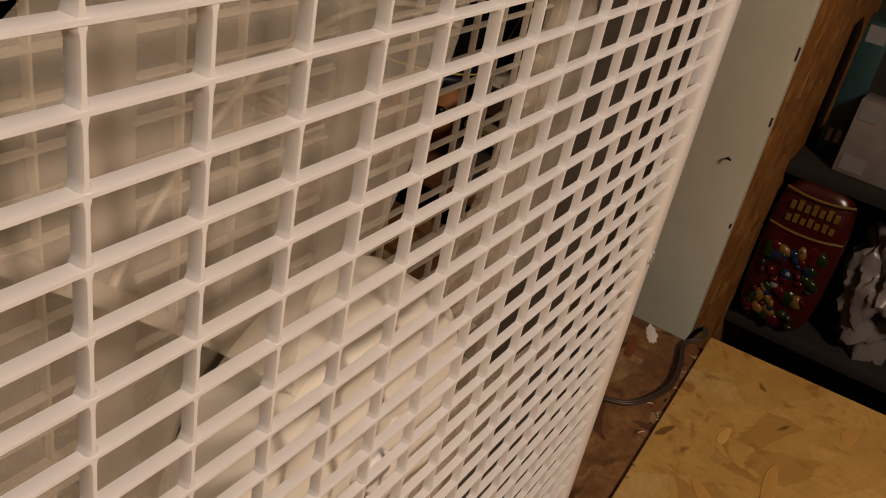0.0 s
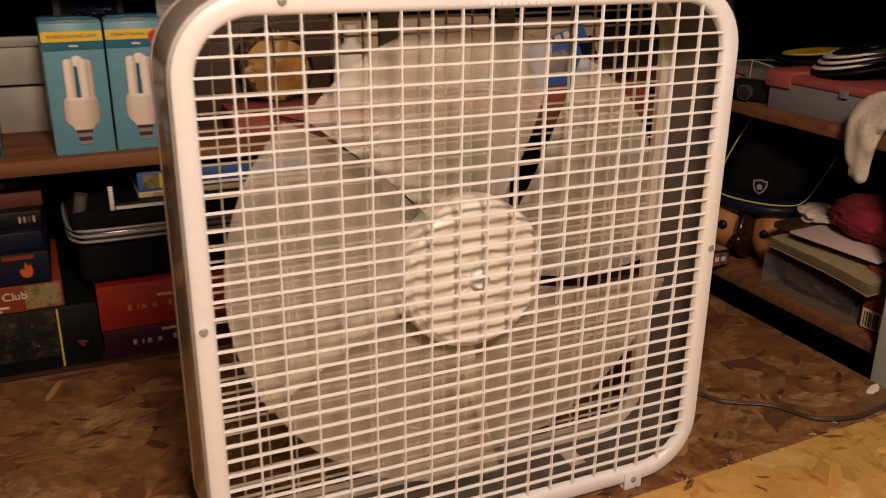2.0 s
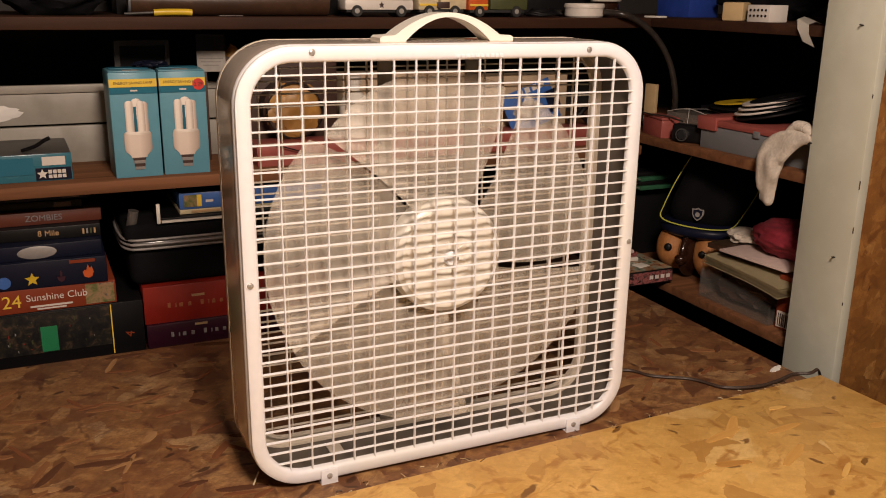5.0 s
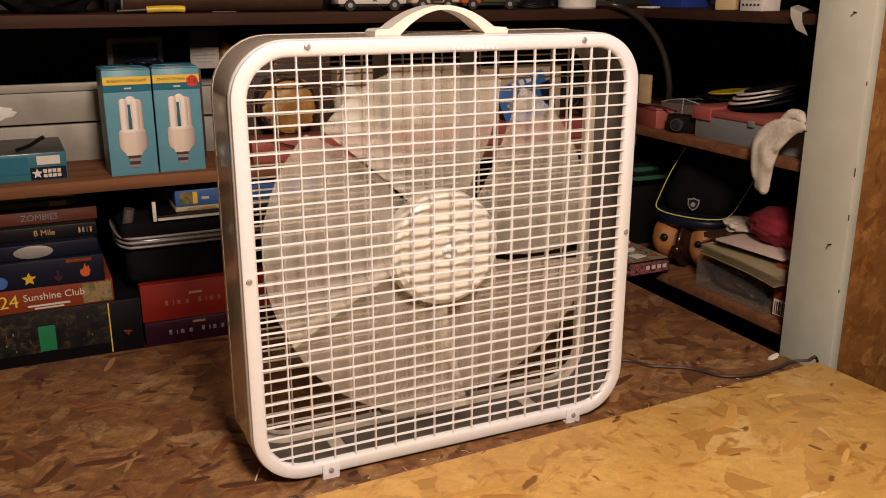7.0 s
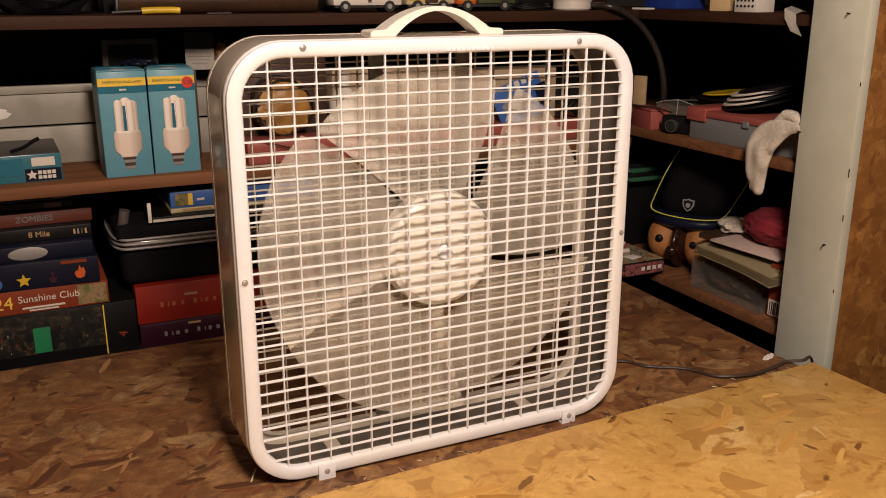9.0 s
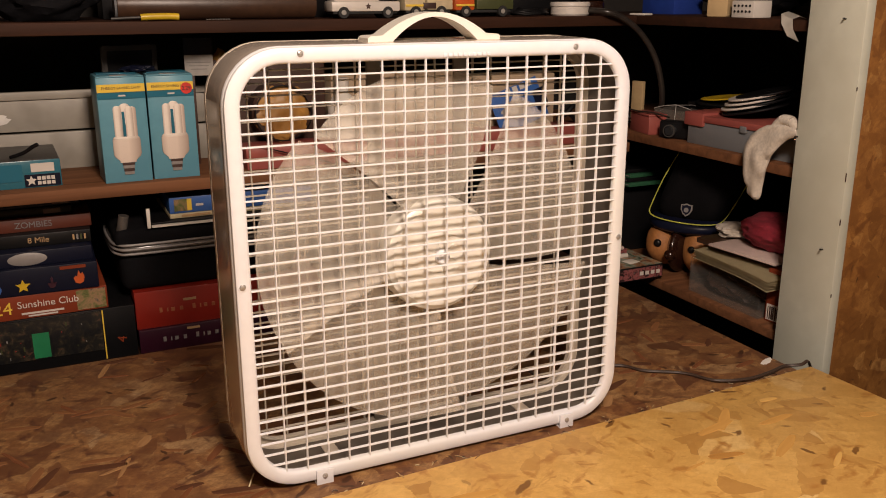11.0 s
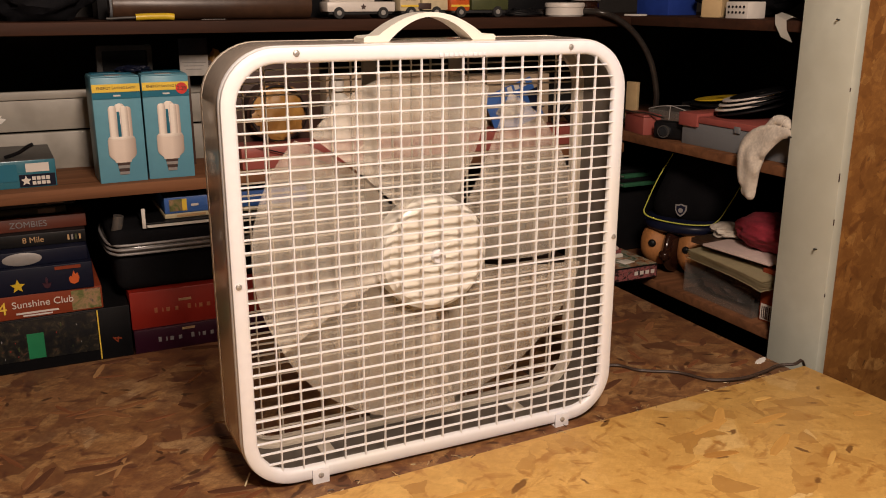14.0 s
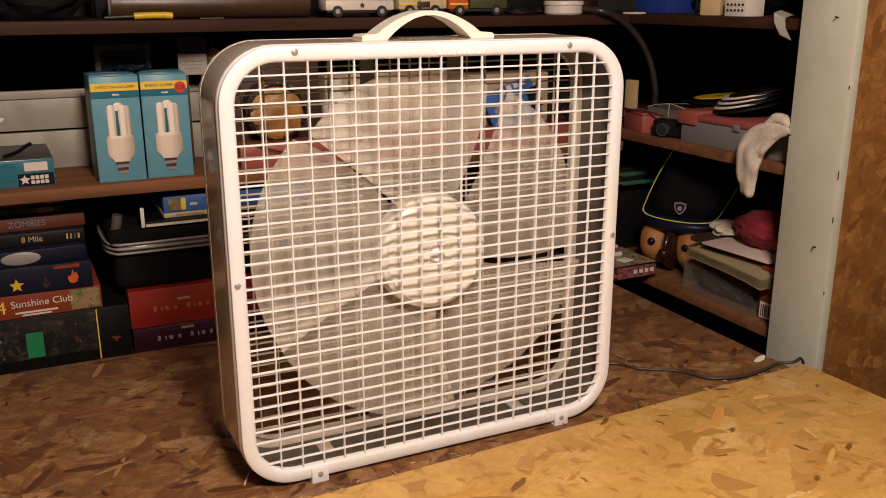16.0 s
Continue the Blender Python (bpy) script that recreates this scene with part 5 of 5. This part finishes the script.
for ey, ez in ((0.046, 0.068), (-0.029, 0.064)):
    part("eye", blob(0.006, 0.0085, 0.0085, 0, 1, 3, m=pose(-0.1125, ey, ez)), "black", pack, "glossy black eye")
part("nose", blob(0.014, 0.013, 0.012, 0.03, 2, 3, m=pose(-0.124, 0.012, 0.050)), "plush_gloss", pack, "glossy dark nose")
shield = [(0, 0.013), (0.006, 0.0105), (0.0125, 0.0105), (0.012, -0.001), (0.007, -0.0095), (0, -0.0145), (-0.007, -0.0095), (-0.012, -0.001), (-0.0125, 0.0105), (-0.006, 0.0105)]
emblem(pack, pose(-0.1005, -0.008, 0.146, 0, 0, -90) @ pose(0, 0, 0, -8, 0, 0), shield, "grey_print", "badge", 0.0030)
emblem(pack, pose(-0.1005, -0.008, 0.146, 0, 0, -90) @ pose(0, 0, 0, -8, 0, 0), [(p[0] * 0.78, p[1] * 0.78) for p in shield], "navy", "badge_field", 0.0036)
emblem(pack, pose(-0.1005, -0.008, 0.145, 0, 0, -90) @ pose(0, 0, 0, -8, 0, 0), [(p[0] * 0.5, p[1] * 0.5) for p in disc], "grey_print", "badge_mark", 0.0042)

case_ = card_box("game_case", "flat game case with worn green cover art", "game case", 0.606, 0.728, 0.484, 0.612, BENCH + 0.0005, 0.0415, "black", 0.0)
cw, cd, ch = case_["half"]
part("cover", box(-cw + 0.002, cw - 0.002, -cd + 0.002, cd - 0.002, ch, ch + 0.0006), "cover_art", case_, soft=False)
on_front(case_, 0.004, 2 * cw - 0.003, 0.003, ch - 0.003, "spine_art", "spine_print")
for x0 in (0.062, 0.076, 0.090, 0.104):
    on_front(case_, x0, x0 + 0.009, 0.011, 0.019, "white_print", "title_bar", 0.0016)
card_box("white_card", "small white card on the game case", "card", 0.655, 0.685, 0.505, 0.530, 0.0423, 0.0440, "paper", 12.0)
for i, (mt, th) in enumerate((("paper", 0.008), ("spine_art", 0.010), ("pink_paper", 0.007), ("photo_art", 0.009))):
    z0 = 0.0424 + sum((0.008, 0.010, 0.007, 0.009)[:i])
    card_box("magazine", "magazine with a worn printed cover in a stack", "magazine", 0.600 + 0.004 * i, 0.690 - 0.006 * i, 0.552, 0.640 - 0.004 * i, z0, z0 + th - 0.0003, mt, rnd.uniform(-7, 7), "", "magazine stack")
dk = side_box("dark_carton", "dark carton under the green books", "carton", 0.785, 0.700, 0.775, 0.93, SL, 0.1625, "black")
part("lid", box(-0.0435, 0.0435, -0.0785, 0.0785, 0.1415, 0.1610, 0.0015), "black", dk)
for i, mt in enumerate(("green_card", "black", "green_card", "black")):
    z0 = 0.1655 + i * 0.0095
    g = side_box("book", "thin dark green hardback in a stack", "book", 0.785 - 0.004 * i, 0.662 + 0.004 * i, 0.765, 0.885, z0, z0 + 0.009, mt, rnd.uniform(-4, 4), "green books")
    part("page_edge", box(-g["half"][0] + 0.004, g["half"][0] - 0.004, -g["half"][1] - 0.0005, -g["half"][1] + 0.001, 0.0035, 0.0060), "grey_print", g, soft=False)

bin_ = thing("clear_bin", "clear plastic bin with odds and ends", "bin", pose(0.800, 0.315, SL))
for bx in (box(-0.062, 0.062, -0.095, 0.095, 0, 0.002), box(-0.064, -0.062, -0.095, 0.095, 0.0, 0.070), box(0.062, 0.064, -0.095, 0.095, 0.0, 0.070), box(-0.062, 0.062, -0.095, -0.093, 0.002, 0.070), box(-0.062, 0.062, 0.093, 0.095, 0.002, 0.070)):
    part("wall", bx, "clear", bin_)
part("rim", rr_sweep([(0.0, 0.0), (0.0, 0.004), (0.005, 0.004), (0.005, 0.0)], 0.067, 0.098, 0.008, m=pose(0, 0, 0.070, 90, 0, 0), n=4), "clear", bin_)
solid("cloth_bundle", blob(0.05, 0.08, 0.034, 0.35, 2.2, 4, m=pose(0.800, 0.315, SL + 0.037), flat=-0.034, seed=17), "dark_toy", "dark cloth bundle inside the clear bin", "cloth")
pad = thing("notepad", "cream paper notepad with curling corners on the bin", "notepad", pose(0.788, 0.286, SL + 0.0755, 0, 0, -4))
for i in range(6):
    sh = bmesh.new()
    nx, ny = 8, 10
    vs = [[sh.verts.new((-0.072 + 0.135 * a / nx, -0.115 + 0.215 * c / ny, 0.0036 * i + 0.016 * max(0, 0.5 - c / ny) ** 2 * (-1.6 + 0.12 * i) + 0.0022 * math.sin(a * 0.9 + i))) for c in range(ny + 1)] for a in range(nx + 1)]
    for a in range(nx):
        for c in range(ny):
            sh.faces.new((vs[a][c], vs[a + 1][c], vs[a + 1][c + 1], vs[a][c + 1]))
    bmesh.ops.solidify(sh, geom=sh.faces[:], thickness=0.0030)
    part("sheet", sh, "cream_paper", pad)
solid("brown_book", box(-0.05, 0.06, -0.075, 0.08, 0, 0.010, 0.001, m=pose(0.800, 0.330, SL + 0.1015, 0, 0, 6)), "bark", "brown thin book on the notepad", "book")
solid("red_cloth", blob(0.062, 0.085, 0.036, 0.16, 1.9, 5, m=pose(0.822, 0.262, SL + 0.143), flat=-0.030, seed=21), "cloth_red", "dark red fleece cloth behind the bin", "cloth")
solid("white_cloth", blob(0.034, 0.036, 0.015, 0.22, 2.2, 4, m=pose(0.812, 0.377, SL + 0.1255), flat=-0.0125, seed=23), "cloth_white", "greyish white cloth scrap beside the red fleece", "cloth")
card_box("dark_carton", "dark carton under the red cloth", "carton", 0.872, 0.99, 0.18, 0.37, SL, 0.075, "black", 0)
solid("paper_sheet", box(-0.072, 0.075, -0.085, 0.075, 0, 0.0045, 0.0008, m=pose(0.806, 0.286, SL + 0.1080, 0, 0, 5)), "pink_paper", "pale pink sheet of paper under the red cloth", "paper")
ob_ = side_box("orange_carton", "orange carton with a barcode label", "carton", 0.215, 0.160, 0.748, 0.80, SL, 0.105, "orange_card", 6)
part("barcode_label", box(-0.024, 0.010, -ob_["half"][1] - 0.0008, -ob_["half"][1] + 0.001, 0.004, 0.034), "white_print", ob_, soft=False)
for i in range(7):
    part("barcode_bar", box(-0.021 + i * 0.004, -0.0195 + i * 0.004 + 0.0008 * (i % 3), -ob_["half"][1] - 0.0014, -ob_["half"][1], 0.006, 0.030), "ink", ob_, soft=False)
solid("black_bag", blob(0.12, 0.17, 0.10, 0.25, 1.6, 4, m=pose(1.10, 0.42, SL + 0.098), flat=-0.098, seed=25), "black_cloth", "black bag at the back of the lower shelf", "bag")

# ---- the next bay, past the divider panel ----
# boards and goods in this bay carry its shade in darkened base colours
bay = thing("bay_shelving", "wooden shelving in the next bay, coloured dark for its shade", "shelf")
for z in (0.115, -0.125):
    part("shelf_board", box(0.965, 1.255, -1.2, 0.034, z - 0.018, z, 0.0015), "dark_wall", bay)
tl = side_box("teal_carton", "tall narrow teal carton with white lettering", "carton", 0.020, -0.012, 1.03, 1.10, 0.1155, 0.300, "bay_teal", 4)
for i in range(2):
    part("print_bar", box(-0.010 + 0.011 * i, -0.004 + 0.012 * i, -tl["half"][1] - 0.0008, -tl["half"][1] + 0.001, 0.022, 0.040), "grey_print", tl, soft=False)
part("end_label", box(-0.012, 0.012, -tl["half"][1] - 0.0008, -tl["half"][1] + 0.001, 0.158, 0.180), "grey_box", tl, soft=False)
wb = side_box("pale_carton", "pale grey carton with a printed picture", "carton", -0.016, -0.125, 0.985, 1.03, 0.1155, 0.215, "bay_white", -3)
part("printed_square", box(0.012, 0.048, -wb["half"][1] - 0.0008, -wb["half"][1] + 0.001, 0.030, 0.062), "ink", wb, soft=False)
part("printed_square", box(-0.050, -0.028, -wb["half"][1] - 0.0008, -wb["half"][1] + 0.001, 0.074, 0.090), "grey_box", wb, soft=False)
part("printed_square", box(-0.048, -0.018, -wb["half"][1] - 0.0008, -wb["half"][1] + 0.001, 0.006, 0.026), "grey_box", wb, soft=False)
sk = thing("snack_bag", "red glossy sweet bag with gold bands and a clear window", "snack bag", pose(0.975, -0.020, -0.1245, 0, 0, -86))
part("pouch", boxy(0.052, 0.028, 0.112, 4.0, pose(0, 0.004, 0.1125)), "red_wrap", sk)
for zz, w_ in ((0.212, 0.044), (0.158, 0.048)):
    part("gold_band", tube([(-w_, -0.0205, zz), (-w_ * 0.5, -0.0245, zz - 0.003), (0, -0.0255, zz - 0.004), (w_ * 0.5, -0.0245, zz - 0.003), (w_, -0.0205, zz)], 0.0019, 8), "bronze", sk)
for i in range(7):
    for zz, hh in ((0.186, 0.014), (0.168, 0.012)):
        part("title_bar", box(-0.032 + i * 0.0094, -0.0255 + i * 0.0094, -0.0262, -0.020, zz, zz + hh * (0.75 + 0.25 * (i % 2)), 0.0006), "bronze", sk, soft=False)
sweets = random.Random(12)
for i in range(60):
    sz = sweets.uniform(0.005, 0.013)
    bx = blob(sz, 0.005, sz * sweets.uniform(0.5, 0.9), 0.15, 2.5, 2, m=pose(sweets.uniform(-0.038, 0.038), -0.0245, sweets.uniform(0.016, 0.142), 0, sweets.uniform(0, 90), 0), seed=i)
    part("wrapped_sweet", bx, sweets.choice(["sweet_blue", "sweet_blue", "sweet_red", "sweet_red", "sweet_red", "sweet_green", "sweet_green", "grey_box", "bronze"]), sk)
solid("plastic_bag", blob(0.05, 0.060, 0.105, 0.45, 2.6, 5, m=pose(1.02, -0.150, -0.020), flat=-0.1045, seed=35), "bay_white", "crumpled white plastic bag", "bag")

# ---- small marks ----
for y, z, a in ((0.060, 0.184, 30), (0.068, 0.545, 25), (0.137, 0.356, -40)):
    nail = tube([(0.7015, y, z), (0.694, y + 0.001, z + 0.001), (0.690, y - 0.004, z + 0.004 * math.sin(radians(a)))], 0.0011, 6)
    solid("nail", nail, "black", "bent dark nail in the painted post", "nail", group="nails in the post")
for i, z in enumerate((0.11, 0.23, 0.30, 0.44)):
    solid("paint_chip", box(0.6992, 0.7006, 0.0325, 0.0340, z, z + 0.006 + 0.004 * (i % 3), 0.0003), "ink", "dark chip in the post's painted edge", "chip", group="paint chips")
solid("wood_sliver", tube([(-0.252, 0.028, BENCH + 0.001), (-0.247, 0.034, BENCH + 0.007), (-0.243, 0.039, BENCH + 0.011)], 0.0011, 6), "cream_paper", "pale wood sliver by the fan's corner", "sliver")
for i in range(80):
    x = rnd.uniform(-0.32, 0.60)
    seam = -0.015 + (x - 0.30) * math.tan(radians(2.6))
    y = seam + rnd.gauss(0.006, 0.007) if i < 85 else rnd.uniform(-0.2, 0.5)
    if (0.0 < y < 0.14 and -0.27 < x < 0.27) or y > 0.5:
        continue
    a, l, wd = rnd.uniform(0, 180), rnd.uniform(0.003, 0.010), rnd.uniform(0.0003, 0.0007)
    zt = BENCH + (0.0044 if y < seam else 0.0006)
    curl = tube([(-l / 2, 0, wd), (0, rnd.uniform(-0.2, 0.2) * l, wd + rnd.uniform(0, 0.15) * l), (l / 2, 0, wd)], wd, 5, m=pose(x, y, zt, 0, 0, a), steps=3)
    solid("wood_chip", curl, rnd.choice(["cream_paper", "foam", "foam", "bark"]), "loose wood shaving on the bench", "shaving", group="loose shavings")
smear = blob(0.017, 0.0055, 0.0007, 0.35, 2.5, 4, m=pose(0.594, 0.052, BENCH + 0.0002, 0, 0, 25), seed=41)
solid("paint_smear", smear, "siding_patch", "white paint smear on the bench", "paint")

# ---- wood flakes in the bench boards ----
FLAKES = {
    "back": [wood("dark_flake", (0.115, 0.048, 0.022), (0.070, 0.028, 0.015), 2.0), wood("brown_flake", (0.25, 0.115, 0.046), (0.16, 0.068, 0.028), 2.0), wood("red_brown_flake", (0.21, 0.080, 0.032), (0.13, 0.050, 0.022), 2.0), wood("tan_flake", (0.37, 0.215, 0.095), (0.26, 0.130, 0.052), 2.0)],
    "front": [wood("amber_flake", (0.58, 0.33, 0.090), (0.47, 0.25, 0.065), 2.0), wood("ochre_flake", (0.46, 0.24, 0.060), (0.36, 0.175, 0.042), 2.0), wood("pale_flake", (0.68, 0.425, 0.130), (0.60, 0.360, 0.105), 2.0)],
}


def flake_mesh(seed, mat):
    """A thin sliver of wood with ragged ends, lying flat."""
    g = random.Random(seed)
    half, wide = g.uniform(0.012, 0.034), g.uniform(0.0022, 0.0075)
    n = 6
    upper = [(-half + 2 * half * i / n + g.uniform(-0.002, 0.002), wide * (1 - 0.55 * abs(2 * i / n - 1) ** 2.5) + g.uniform(-0.0008, 0.0008)) for i in range(n + 1)]
    lower = [(-half + 2 * half * i / n + g.uniform(-0.003, 0.003), -wide * (1 - 0.55 * abs(2 * i / n - 1) ** 2.5) + g.uniform(-0.0008, 0.0008)) for i in range(n, -1, -1)]
    ring = upper + lower
    b = bmesh.new()
    base = [b.verts.new((x, y, -0.0002)) for x, y in ring]
    top = [b.verts.new((x * 0.985, y * 0.94, 0.00022)) for x, y in ring]
    b.faces.new(top)
    k = len(ring)
    for i in range(k):
        b.faces.new((base[i], base[(i + 1) % k], top[(i + 1) % k], top[i]))
    return mesh_of("flake", b, mat)


fl = random.Random(29)
for board, key, count, weights in ((back_board, "back", 190, (3, 4, 3, 2)), (front_board, "front", 60, (5, 3, 3))):
    shapes = [(w, flake_mesh(31 * i + j, mat)) for i, (mat, w) in enumerate(zip(FLAKES[key], weights)) for j in range(5)]
    for i in range(count):
        x, y = fl.uniform(-0.85, 0.60), fl.uniform(-0.01, 0.50) if key == "back" else fl.uniform(-0.33, -0.02)
        if key == "front":
            y += (x - 0.30) * math.tan(radians(2.6)) - 0.015
            if x > 0.58:
                x -= 0.1
        if key == "back" and y < (x - 0.30) * math.tan(radians(2.6)) + 0.022:
            continue
        me = fl.choices([m_ for w, m_ in shapes], [w for w, m_ in shapes])[0]
        ob = new("flake", me)
        ob.parent = board
        ob.matrix_basis = pose(x, y, BENCH + (0.0002 if key == "back" else 0.0044) + 0.00001 * (i % 9), 0, 0, fl.gauss(10, 42))
